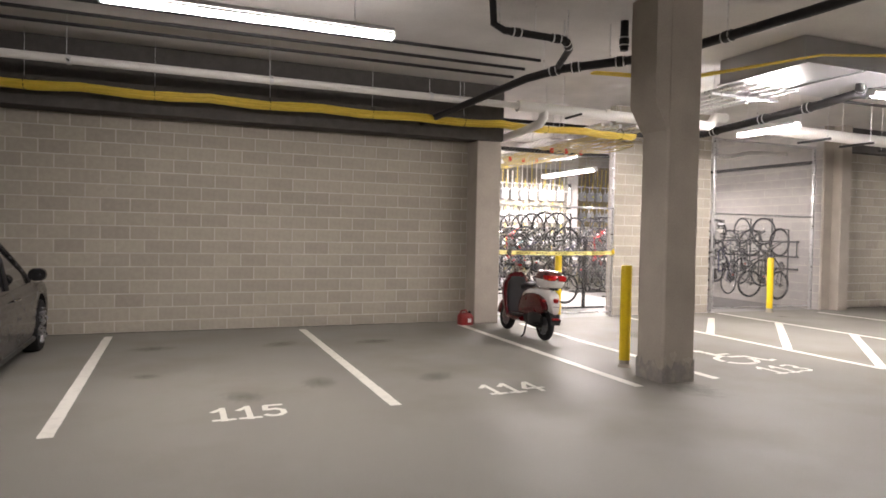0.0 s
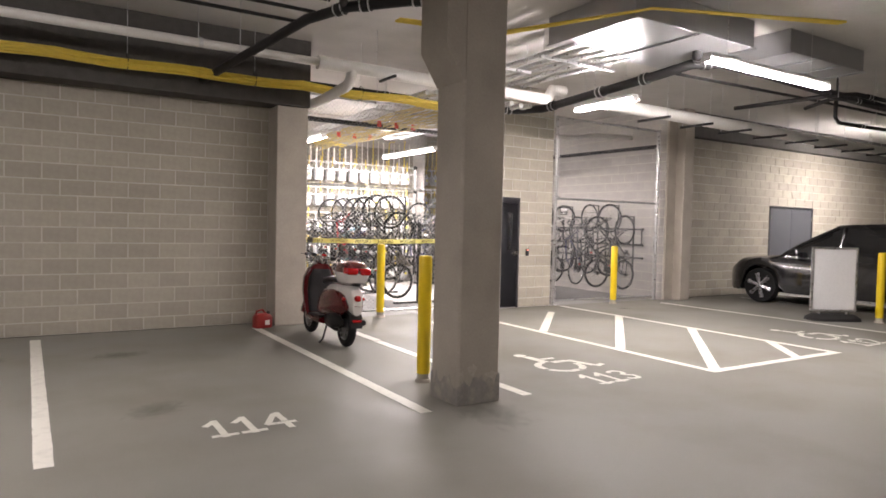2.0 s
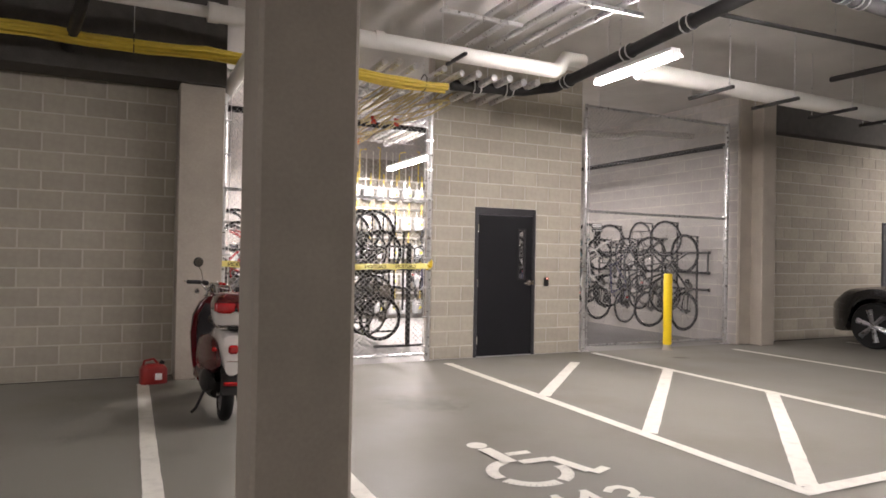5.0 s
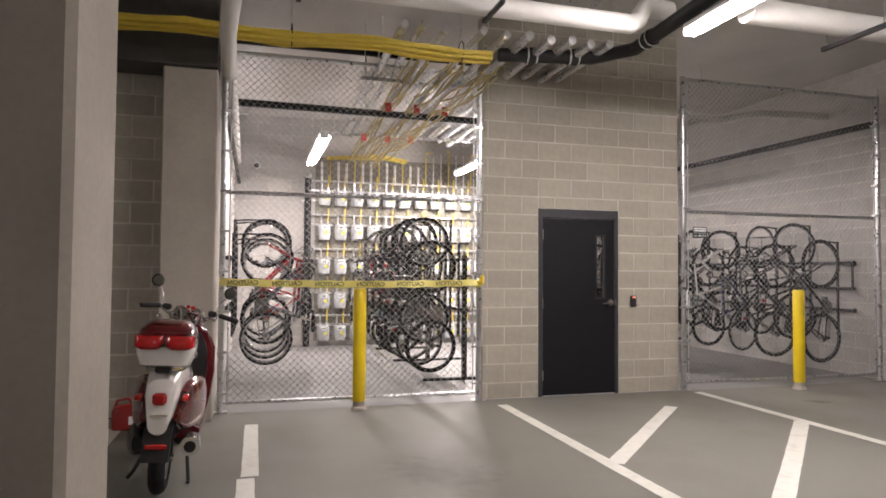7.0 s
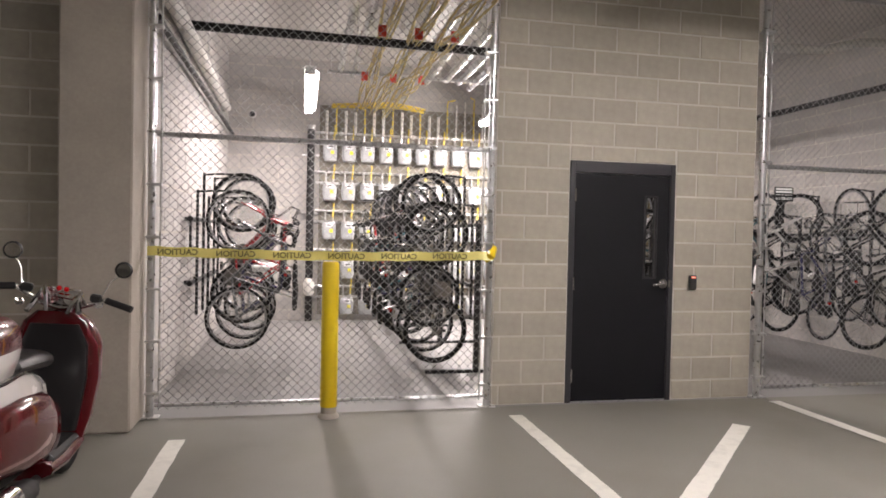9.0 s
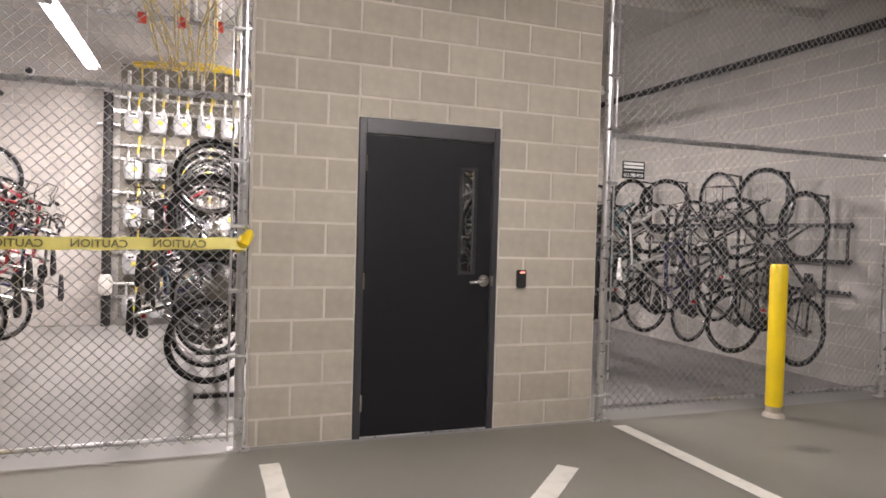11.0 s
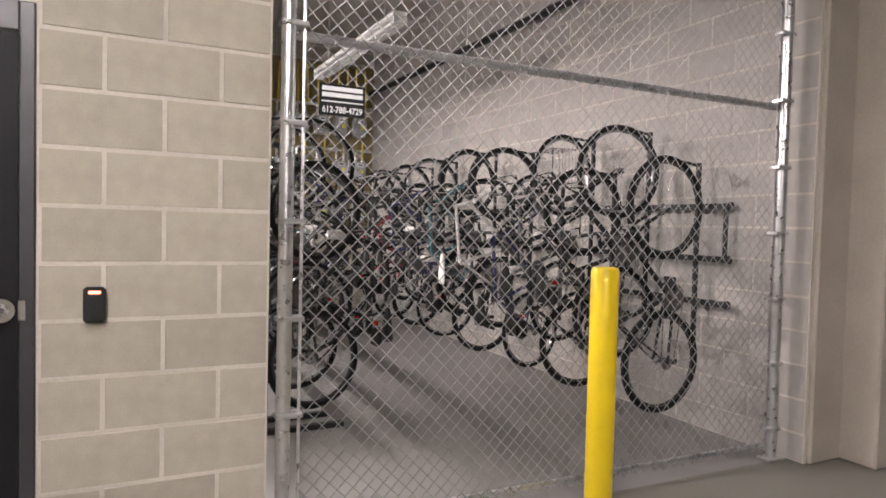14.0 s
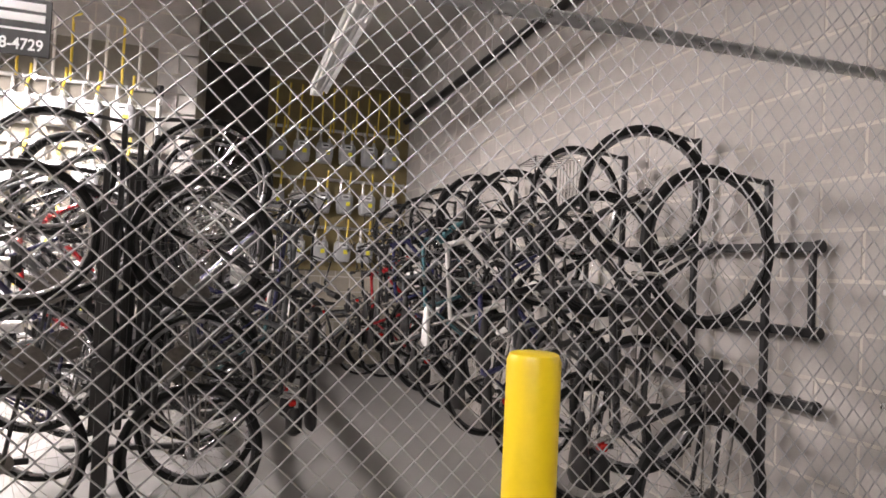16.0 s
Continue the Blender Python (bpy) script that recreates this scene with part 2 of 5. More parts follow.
def block_layout(length, height, holes=(), shift=0.0, z0=FIRST):
    """Running bond: (x, z, width, height) of each block, cut round rectangular holes (x0, z0, x1, z1)."""
    out = []
    row = 0
    z = z0
    while z < height - 0.03:
        top = min(z + BLK_H, height) - JOINT
        z, h = max(z, 0.0), top - max(z, 0.0)
        x = -BLK_W + (shift if row % 2 else shift + BLK_W / 2) % BLK_W
        while x < length:
            a, b = max(x, 0), min(x + BLK_W, length)
            spans = [(a, b, z)] if b - a > 0.03 else []
            for hx0, hz0, hx1, hz1 in holes:
                if z + h > hz0 + 0.02 and z < hz1 - 0.02:
                    nxt = []
                    for p, q, s in spans:
                        if q <= hx0 or p >= hx1:
                            nxt.append((p, q, s))
                            continue
                        if hx0 - p > 0.03:
                            nxt.append((p, hx0, s))
                        if q - hx1 > 0.03:
                            nxt.append((hx1, q, s))
                        if z + h - hz1 > 0.03:
                            nxt.append((max(p, hx0), min(q, hx1), hz1))
                    spans = nxt
            for p, q, s in spans:
                out.append((p + JOINT / 2, s + JOINT / 2, q - p - JOINT, z + h - s))
            x += BLK_W
        row += 1
        z = z0 + row * BLK_H
    return out


BLOCK_JOBS = []


def block_wall(name, origin, rz, length, height, thick, label, holes=(), shift=0.0, near=None, material=None, far_material=None):
    """A wall of blocks: a core with the joints' face, and blocks 8 mm proud. origin is the foot of the face's first corner; the wall runs along
    its own x, and its face looks along its own -y. near(x, z): which blocks are parts of their own."""
    g = G()
    xs = sorted({0, length, *[h[0] for h in holes], *[h[2] for h in holes]})
    for a, b in zip(xs, xs[1:]):
        cuts = sorted((h[1], h[3]) for h in holes if h[0] < (a + b) / 2 < h[2])
        z = 0
        for c0, c1 in cuts:
            if c0 > z:
                g.box(a, 0, z, b, thick, c0)
            z = c1
        if z < height:
            g.box(a, 0, z, b, thick, height)
    ob = structure(name, g, M_MORTAR, label, "wall")
    ob.matrix_basis = pose(*origin, 0, 0, rz)
    BLOCK_JOBS.append((ob, length, height, holes, shift, near, material or M_BLOCK, far_material or M_BLOCK_FAR))
    return ob


def lay_blocks():
    for ob, length, height, holes, shift, near, m, mf in BLOCK_JOBS:
        rest = G()
        for x, z, w, h in block_layout(length, height, holes, shift):
            if near and near(x, z):
                piece = new("block", block_mesh(w, h, m))
                piece.parent = ob
                piece.location = (x, 0.0155, z)
            else:
                d, c, y = 0.02, 0.004, 0.0155
                rest.add([(x, y, z), (x + w, y, z), (x + w, y, z + h), (x, y, z + h), (x + c, y - d, z + c), (x + w - c, y - d, z + c), (x + w - c, y - d, z + h - c), (x + c, y - d, z + h - c)],
                         [(4, 5, 6, 7), (0, 1, 5, 4), (1, 2, 6, 5), (2, 3, 7, 6), (3, 0, 4, 7)])
        if rest.v:
            r = part("block_run", rest, mf, ob)
            r["kind"] = "stuff"


DOOR = (8.70, 9.715, 2.13)
XD0, XD1 = 8.03, 10.53
block_wall("wall_left", (X_WEST, W_LEFT, 0), 0, 4.77 - X_WEST, CEIL, 0.3, "tan concrete block wall behind the parking stalls", shift=0.378, near=lambda x, z: x > 8.2 and z < 3.2)
block_wall("wall_door", (XD0, 9.6, 0), 0, XD1 - XD0, CEIL, 0.2, "tan concrete block wall round the charcoal door", holes=[(DOOR[0] - XD0, 0, DOOR[1] - XD0, DOOR[2])], shift=0.264, near=lambda x, z: True)
block_wall("wall_right", (14.25, 9.6, 0), 0, X_EAST - 14.25, CEIL, 0.2, "tan concrete block wall with grey double doors", holes=[(17.96 - 14.25, 0, 20.02 - 14.25, 2.26)])
block_wall("wall_east", (X_EAST, 9.6, 0), -90, 9.6 - Y_SOUTH, CEIL, 0.3, "tan concrete block wall at the far end of the garage")
block_wall("wall_south", (X_EAST, Y_SOUTH, 0), 180, X_EAST - X_WEST, CEIL, 0.3, "tan concrete block wall across the driving lane")
block_wall("wall_west", (X_WEST, Y_SOUTH, 0), 90, W_LEFT - Y_SOUTH, CEIL, 0.3, "tan concrete block wall closing the garage")
# the cage's inner walls
block_wall("wall_cage_side", (13.70, 18.0, 0), -90, 18.0 - 9.43, CEIL, 0.25, "grey concrete block side wall of the bicycle cage", near=lambda x, z: x > 2.4 and z < 3.4, material=M_BLOCK_CAGE, far_material=M_BLOCK_PALE)
block_wall("wall_cage_back", (5.2, 15.3, 0), 0, 10.9 - 5.2, CEIL, 0.2, "pale block wall carrying rows of gas meters", material=M_BLOCK_CAGE, far_material=M_BLOCK_PALE)
block_wall("wall_cage_jog", (10.9, 15.3, 0), 90, 17.1 - 15.3, CEIL, 0.2, "short return of the block wall in the cage", far_material=M_BLOCK_FAR)
block_wall("wall_cage_far", (10.9, 17.1, 0), 0, 14.0 - 10.9, CEIL, 0.2, "deep back wall of the bicycle cage", far_material=M_BLOCK_FAR)
block_wall("wall_cage_left", (5.22, 9.62, 0), 90, 15.3 - 9.62, CEIL, 0.2, "pale block wall on the closed side of the cage", far_material=M_BLOCK_PALE)

structure("pilaster_1", G().box(4.77, 9.19, 0, 5.25, 9.62, 3.289, 0.012), M_CONC, "smooth cast concrete pilaster at the cage's corner", "column")
structure("pilaster_2", G().box(13.72, 9.40, 0, 14.02, 9.598, CEIL, 0.012).box(14.0, 9.18, 0, 14.32, 9.598, CEIL, 0.012), M_CONC, "stepped cast concrete pilaster between cage and wall", "column")
# the left beam's shade above the pipes is painted in by its dark material
structure("beam_left", G().box(X_WEST, 9.12, 3.29, 5.25, 9.57, CEIL), M_DARK, "beam edge along the wall's top, shade put into its dark colour", "beam")
structure("beam_right", G().box(14.3, 9.35, 3.72, X_EAST, 9.58, CEIL), M_DARK, "dark beam edge over the block wall", "beam")

# the square column in the stalls
g = G().box(4.80, 4.245, 0, 5.25, 4.69, CEIL, 0.02)
col = structure("column_1", g, M_CONC, "square cast concrete column with a worn painted foot", "column")
part("corbel", G().loft([[(x, 4.25, z), (x, 4.685, z), (4.81, 4.685, z), (4.81, 4.25, z)] for x, z in ((4.795, 2.80), (4.62, 3.08), (4.62, CEIL))]), M_CONC, col)


# the grey painted foot of the column, its upper edge worn uneven
rnd = random.Random(3)
gf = G()
for (ax, ay), (bx, by) in (((4.798, 4.243), (5.252, 4.243)), ((5.252, 4.243), (5.252, 4.692)), ((4.798, 4.692), (4.798, 4.243))):
    cols = 14
    tops = [0.17 + 0.07 * (rnd.random() > 0.6) + rnd.uniform(-0.02, 0.02) for _ in range(cols + 1)]
    vs = []
    for k in range(cols + 1):
        u = k / cols
        vs += [(ax + (bx - ax) * u, ay + (by - ay) * u, 0.0), (ax + (bx - ax) * u, ay + (by - ay) * u, tops[k])]
    gf.add(vs, [(2 * k, 2 * k + 2, 2 * k + 3, 2 * k + 1) for k in range(cols)])
part("painted_foot", gf, mat("grey_foot_paint", (0.27, 0.255, 0.235), 0.7, scale=14, vary=0.2, bump=0.3, stain=(0.40, 0.36, 0.30), stain_scale=9, stain_amount=0.8), col, "chipped grey paint round the foot")
gf = G()
for cx, cz, w, h in ((4.95, 0.30, 0.045, 0.05), (5.15, 0.245, 0.06, 0.03), (4.84, 0.26, 0.02, 0.05)):
    gf.add([(cx + w * (1 + 0.3 * math.sin(3 * t)) * math.cos(t), 4.2415, cz + h * (1 + 0.3 * math.cos(5 * t)) * math.sin(t)) for t in np.linspace(0, 6.283, 15)[:-1]], [tuple(range(14))])
part("bare_patch", gf, mat("bare_concrete", (0.44, 0.40, 0.345), 0.85, scale=30, vary=0.15, bump=0.3), col)


# ---- lamps ----
def dull(m, level):
    """Lowers the sheen of a worn dark surface."""
    for n in m.node_tree.nodes:
        if n.type == "BSDF_PRINCIPLED":
            n.inputs["Specular IOR Level"].default_value = level


for m in (M_BLACK, M_BLACKPIPE, M_DARK, M_FLOOR):
    dull(m, 0.25)
dull(M_DOOR, 0.14)
TUBES = {}


def lit_tube(k):
    return glow_mat("fluorescent_tube", (1.0, 0.912, 0.905), TUBE_GLOW * k)


def strip_lamp(x, y, z, length, along="x", lit=True, power=1.0, glow=1.0, group="strip lamps", label=""):
    tube = TUBES.setdefault(glow, M_TUBE) if glow == 1.0 else TUBES.setdefault(glow, lit_tube(glow))
    t = thing("strip_lamp", (x, y, z), label or ("lit white fluorescent strip lamp hung under the ceiling" if lit else "unlit fluorescent strip lamp hung in the cage"), "lamp", group, 0 if along == "x" else 90)
    h = length / 2
    part("housing", G().box(-h, -0.065, 0.0, h, 0.065, 0.05, 0.01), M_FIXTURE, t)
    part("reflector", G().loft([[(-h, -0.065, 0.0), (h, -0.065, 0.0), (h, -0.062, 0.003), (-h, -0.062, 0.003)], [(-h, -0.10, -0.03), (h, -0.10, -0.03), (h, -0.097, -0.028), (-h, -0.097, -0.028)]]), M_FIXTURE, t)
    for s in (-1, 1):
        part("tube", G().tube([(-h + 0.03, 0.035 * s, -0.035), (h - 0.03, 0.035 * s, -0.035)], 0.016, 10), tube if lit else M_FIXTURE, t)
        part("socket", G().box(s * h - 0.012, -0.06, -0.055, s * h + 0.012, 0.06, 0.0, 0.004), M_FIXTURE, t)
        part("hanger", G().tube([(s * h * 0.7, 0, 0.05), (s * h * 0.7, 0, CEIL - z)], 0.004, 6), M_GALV, t)
    if lit:
        d = bpy.data.lights.new("strip_light", "AREA")
        d.shape, d.size, d.size_y, d.energy, d.color = "RECTANGLE", length - 0.1, 0.11, LAMP_POWER * power * length / 2.44, (1.0, 0.888, 0.868)
        o = new("strip_light", d)
        o.parent = t
        o.location = (0, 0, -0.06)
    return t


strip_lamp(0.5, 4.75, 3.58, 2.6, power=0.40)
strip_lamp(9.58, 4.47, 3.58, 2.56, power=0.27, glow=2.2)
strip_lamp(9.19, 6.93, 3.50, 1.22, "y", power=1.12, glow=3.0)
strip_lamp(19.7, 7.4, 3.58, 2.44, power=0.6, glow=2.2)
strip_lamp(6.48, 12.9, 3.25, 2.44, "y", power=1.15)
strip_lamp(9.2, 13.2, 3.25, 2.44, "y", power=4.8, glow=2.6)
strip_lamp(12.05, 13.2, 3.1, 2.44, "y", lit=False)
# unseen lamp, added over the driving lane to brighten the column's near face
strip_lamp(5.5, -1.3, 3.58, 2.44, power=0.33, glow=0.8)


# ---- painted lines and numbers on the floor ----
STRIPES = []


def stripe(name, a, b, w, label):
    a, b = Vector((*a, 0)), Vector((*b, 0))
    d = (b - a).normalized()
    s = Vector((-d.y, d.x, 0)) * w / 2
    rnd = random.Random(round(a.x * 100 + b.y * 10))
    n = max(2, int((b - a).length / 0.09))
    STRIPES.append(name)
    up = Vector((0, 0, 0.0025 + 0.0006 * len(STRIPES)))
    left = [a + (b - a) * i / n + s * (1 + rnd.uniform(-0.05, 0.05)) for i in range(n + 1)]
    right = [a + (b - a) * i / n - s * (1 + rnd.uniform(-0.05, 0.05)) for i in range(n + 1)]
    g = G()
    vs = [p + up for p in left] + [p + up for p in right]
    g.add(vs, [(i, n + 1 + i, n + 2 + i, i + 1) for i in range(n)])
    return structure(name, g, M_LINE, label, "floor marking")


for i, (a, b) in enumerate([((-1.11, 9.2), (-1.09, 4.15)), ((1.72, 9.24), (1.74, 4.26)), ((4.46, 9.1), (4.47, 4.2)), ((5.605, 8.97), (5.605, 7.4)), ((5.58, 7.36), (5.6, 4.26)),
                            ((8.14, 9.26), (8.14, 4.11)), ((10.65, 9.4), (10.68, 4.1)), ((8.09, 4.11), (10.73, 4.1)), ((13.15, 9.0), (13.3, 4.4)), ((16.0, 9.0), (16.0, 4.5))]):
    stripe("stall_line_%d" % (i + 1), a, b, 0.115, "worn white painted parking stall line on concrete")
for i, (a, b) in enumerate([((9.83, 8.74), (8.18, 7.05)), ((10.62, 7.83), (8.19, 5.53)), ((10.62, 6.3), (8.22, 4.15)), ((10.62, 4.98), (9.82, 4.12))]):
    stripe("hatch_line_%d" % (i + 1), a, b, 0.13, "worn white diagonal hatching beside the accessible stall")


DIGITS = {"1": [[(0.0, 0.30), (0.10, 0.40)], [(0.10, 0.42), (0.10, 0.0)], [(0.0, 0.03), (0.20, 0.03)]],
          "2": [[(0.0, 0.30), (0.02, 0.37), (0.10, 0.40), (0.18, 0.37), (0.20, 0.29), (0.15, 0.20)], [(0.12, 0.17), (0.0, 0.04)], [(0.0, 0.03), (0.21, 0.03)]],
          "3": [[(0.0, 0.35), (0.06, 0.39), (0.14, 0.39), (0.19, 0.33), (0.17, 0.26), (0.09, 0.22)], [(0.12, 0.20), (0.19, 0.15), (0.19, 0.08), (0.14, 0.03), (0.06, 0.03), (0.0, 0.07)]],
          "4": [[(0.17, 0.0), (0.17, 0.12)], [(0.17, 0.18), (0.17, 0.41)], [(0.14, 0.38), (0.0, 0.14)], [(0.0, 0.13), (0.25, 0.13)]],
          "5": [[(0.03, 0.39), (0.20, 0.39)], [(0.03, 0.38), (0.02, 0.24)], [(0.03, 0.24), (0.12, 0.26), (0.19, 0.20), (0.19, 0.10), (0.14, 0.04), (0.06, 0.03), (0.0, 0.08)]]}


def painted_text(name, body, x, y, label):
    """Stencilled figures on the floor, read from the driving lane."""
    g = G()
    pen, lift = -0.30, 0.0025
    for ch in body:
        for line in DIGITS[ch]:
            for a, b in zip(line, line[1:]):
                lift += 0.0004
                a, b = Vector((a[0] * 0.85 + pen, a[1], lift)), Vector((b[0] * 0.85 + pen, b[1], lift))
                d = (b - a).normalized()
                s = Vector((-d.y, d.x, 0)) * 0.027
                g.add([a + s - d * 0.012, a - s - d * 0.012, b - s + d * 0.012, b + s + d * 0.012], [(0, 1, 2, 3)])
        pen += 0.215
    ob = structure(name, g, M_LINE, label, "floor marking")
    ob.location = (x, y, 0)
    return ob


painted_text("stall_number_1", "115", 0.43, 4.21, "white stencilled stall number 115 on the floor")
painted_text("stall_number_2", "114", 3.09, 4.35, "white stencilled stall number 114 on the floor")
painted_text("stall_number_3", "113", 6.86, 4.24, "white stencilled stall number 113 on the floor")
painted_text("stall_number_4", "112", 11.95, 4.15, "white stencilled stall number 112 on the floor")


def access_symbol(name, x, y):
    """The wheelchair stencil: head, back, seat, legs, and the wheel's arc with stencil gaps."""
    g = G()

    lift = [0.0025]

    def slab(pts, w):
        for a, b in zip(pts, pts[1:]):
            lift[0] += 0.0002
            a, b = Vector((*a, lift[0])), Vector((*b, lift[0]))
            d = (b - a).normalized()
            s = Vector((-d.y, d.x, 0)) * w / 2
            g.add([a + s, a - s, b - s, b + s], [(0, 1, 2, 3)])

    for a0, a1 in ((100, 190), (200, 285), (295, 365)):
        slab([(0.09 + 0.25 * math.cos(radians(a)), -0.01 + 0.25 * math.sin(radians(a))) for a in np.linspace(a0, a1, 12)], 0.085)
    g.add([(0.05 + 0.08 * math.cos(t), 0.66 + 0.08 * math.sin(t), 0.003) for t in np.linspace(0, 6.283, 17)[:-1]], [tuple(range(16))])
    slab([(0.05, 0.55), (0.07, 0.20)], 0.11)
    slab([(0.13, 0.36), (0.32, 0.36)], 0.07)
    slab([(0.13, 0.17), (0.36, 0.17)], 0.085)
    slab([(0.38, 0.19), (0.47, -0.16)], 0.09)
    slab([(0.47, -0.20), (0.62, -0.14)], 0.075)
    ob = structure(name, g, M_LINE, "white stencilled wheelchair symbol on the floor", "floor marking")
    ob.location = (x, y, 0)


access_symbol("access_symbol_1", 6.66, 5.1)
access_symbol("access_symbol_2", 11.75, 4.95)

# ---- oil stains ----
def stain_material():
    m = bpy.data.materials.new("oil_stain")
    m.use_nodes = True
    nt = m.node_tree
    b = nt.nodes["Principled BSDF"]
    b.inputs["Base Color"].default_value, b.inputs["Roughness"].default_value = (0.075, 0.062, 0.040, 1), 0.45
    tc, n, ln = nt.nodes.new("ShaderNodeTexCoord"), nt.nodes.new("ShaderNodeTexNoise"), nt.nodes.new("ShaderNodeVectorMath")
    ln.operation = "LENGTH"
    n.inputs["Scale"].default_value, n.inputs["Detail"].default_value = 5, 5
    nt.links.new(tc.outputs["Object"], ln.inputs[0])
    nt.links.new(tc.outputs["Object"], n.inputs["Vector"])
    add = nt.nodes.new("ShaderNodeMath")
    add.operation = "MULTIPLY_ADD"
    nt.links.new(n.outputs["Fac"], add.inputs[0])
    add.inputs[1].default_value = 1.1
    nt.links.new(ln.outputs["Value"], add.inputs[2])
    r = nt.nodes.new("ShaderNodeMapRange")
    nt.links.new(add.outputs[0], r.inputs["Value"])
    r.inputs["From Min"].default_value, r.inputs["From Max"].default_value = 0.5, 1.25
    r.inputs["To Min"].default_value, r.inputs["To Max"].default_value = 0.42, 0.0
    nt.links.new(r.outputs["Result"], b.inputs["Alpha"])
    return m


M_OIL = stain_material()
for i, (x, y, sx, sy) in enumerate([(-0.47, 7.97, 0.5, 0.3), (1.2, 7.92, 0.5, 0.32), (1.25, 5.4, 0.45, 0.3), (0.43, 5.0, 0.4, 0.28), (-0.48, 6.2, 0.25, 0.2), (2.52, 7.8, 0.5, 0.3), (2.54, 5.3, 0.45, 0.3), (4.95, 4.0, 0.75, 0.45), (6.9, 7.2, 0.7, 0.5), (11.6, 8.6, 0.25, 0.15)]):
    st = structure("oil_stain_%d" % (i + 1), G().add([(math.cos(t), math.sin(t), 0) for t in np.linspace(0, 6.283, 25)[:-1]], [tuple(range(24))]), M_OIL, "faint dark oil stain soaked into the concrete floor", "stain")
    st.matrix_basis = pose(x, y, 0.0016 + 0.0001 * i, 0, 0, 37 * i) @ Matrix.Diagonal((sx, sy, 1, 1))

# ---- door ----
x0, x1, zt = DOOR
frame_ob = structure("door_1", G().box(x0 + 0.002, 9.585, 0, x0 + 0.05, 9.80, zt - 0.002, 0.004).box(x1 - 0.05, 9.585, 0, x1 - 0.002, 9.80, zt - 0.002, 0.004).box(x0 + 0.05, 9.585, zt - 0.105, x1 - 0.05, 9.80, zt - 0.002, 0.004),
                     M_FRAME, "charcoal steel door with a narrow glass lite, closed", "door")
lx0, lx1, lz0, lz1 = 9.435, 9.53, 1.115, 1.825
leaf = G()
for b in ((x0 + 0.054, 0.012, lx0, zt - 0.112), (lx1, 0.012, x1 - 0.054, zt - 0.112), (lx0, 0.012, lx1, lz0), (lx0, lz1, lx1, zt - 0.112)):
    leaf.box(b[0], 9.600, b[1], b[2], 9.644, b[3])
leaf = part("leaf", leaf, M_DOOR, frame_ob)
part("lite_frame", G().box(lx0 - 0.018, 9.594, lz0 - 0.018, lx0 + 0.004, 9.6, lz1 + 0.018, 0.002).box(lx1 - 0.004, 9.594, lz0 - 0.018, lx1 + 0.018, 9.6, lz1 + 0.018, 0.002)
     .box(lx0 + 0.004, 9.594, lz1 - 0.004, lx1 - 0.004, 9.6, lz1 + 0.018, 0.002).box(lx0 + 0.004, 9.594, lz0 - 0.018, lx1 - 0.004, 9.6, lz0 + 0.004, 0.002), M_BLACK, leaf)
M_GLASS = bpy.data.materials.new("clear_glass")
M_GLASS.use_nodes = True
_b = M_GLASS.node_tree.nodes["Principled BSDF"]
_b.inputs["Transmission Weight"].default_value, _b.inputs["Roughness"].default_value, _b.inputs["IOR"].default_value = 1.0, 0.02, 1.45
pane = part("glass", G().box(lx0, 9.618, lz0, lx1, 9.624, lz1), M_GLASS, leaf)
pane.visible_shadow = False
handle = part("handle", G().turned([(0.031, 0), (0.031, 0.008), (0.016, 0.012), (0.014, 0.05)], (9.612, 9.592, 1.055), "y", 18), M_CHROME, leaf, "satin chrome lever handle")
part("rose", G().turned([(0.042, -0.012), (0.042, -0.004), (0.037, 0)], (9.612, 9.598, 1.055), "y", 20), M_CHROME, leaf)
part("lever", G().tube([(9.612, 9.575, 1.055), (9.612, 9.545, 1.055), (9.595, 9.535, 1.055), (9.54, 9.533, 1.05), (9.485, 9.538, 1.045)], [0.014, 0.014, 0.014, 0.013, 0.010], 10), M_CHROME, handle)
part("strike_plate", G().box(x1 - 0.052, 9.583, 1.02, x1 - 0.03, 9.588, 1.09), M_CHROME, frame_ob)
for z in (0.24, 1.05, 1.83):
    part("hinge", G().tube([(x0 + 0.052, 9.587, z - 0.055), (x0 + 0.052, 9.587, z + 0.055)], 0.009, 8), M_CHROME, frame_ob, "steel butt hinge")
part("threshold", G().box(x0 + 0.05, 9.59, 0.001, x1 - 0.05, 9.72, 0.01, 0.003), M_GALV, frame_ob)

reader = thing("card_reader", (9.90, 9.588, 1.07), "small black card reader with a red light on the wall", "card reader")
part("case", G().box(-0.037, -0.034, -0.065, 0.037, 0, 0.065, 0.01), M_BLACK, reader)
part("indicator", G().box(-0.02, -0.037, 0.040, 0.02, -0.033, 0.052, 0.002), glow_mat("red_light", (1.0, 0.12, 0.04), 2.5), reader, "small red glowing bar")

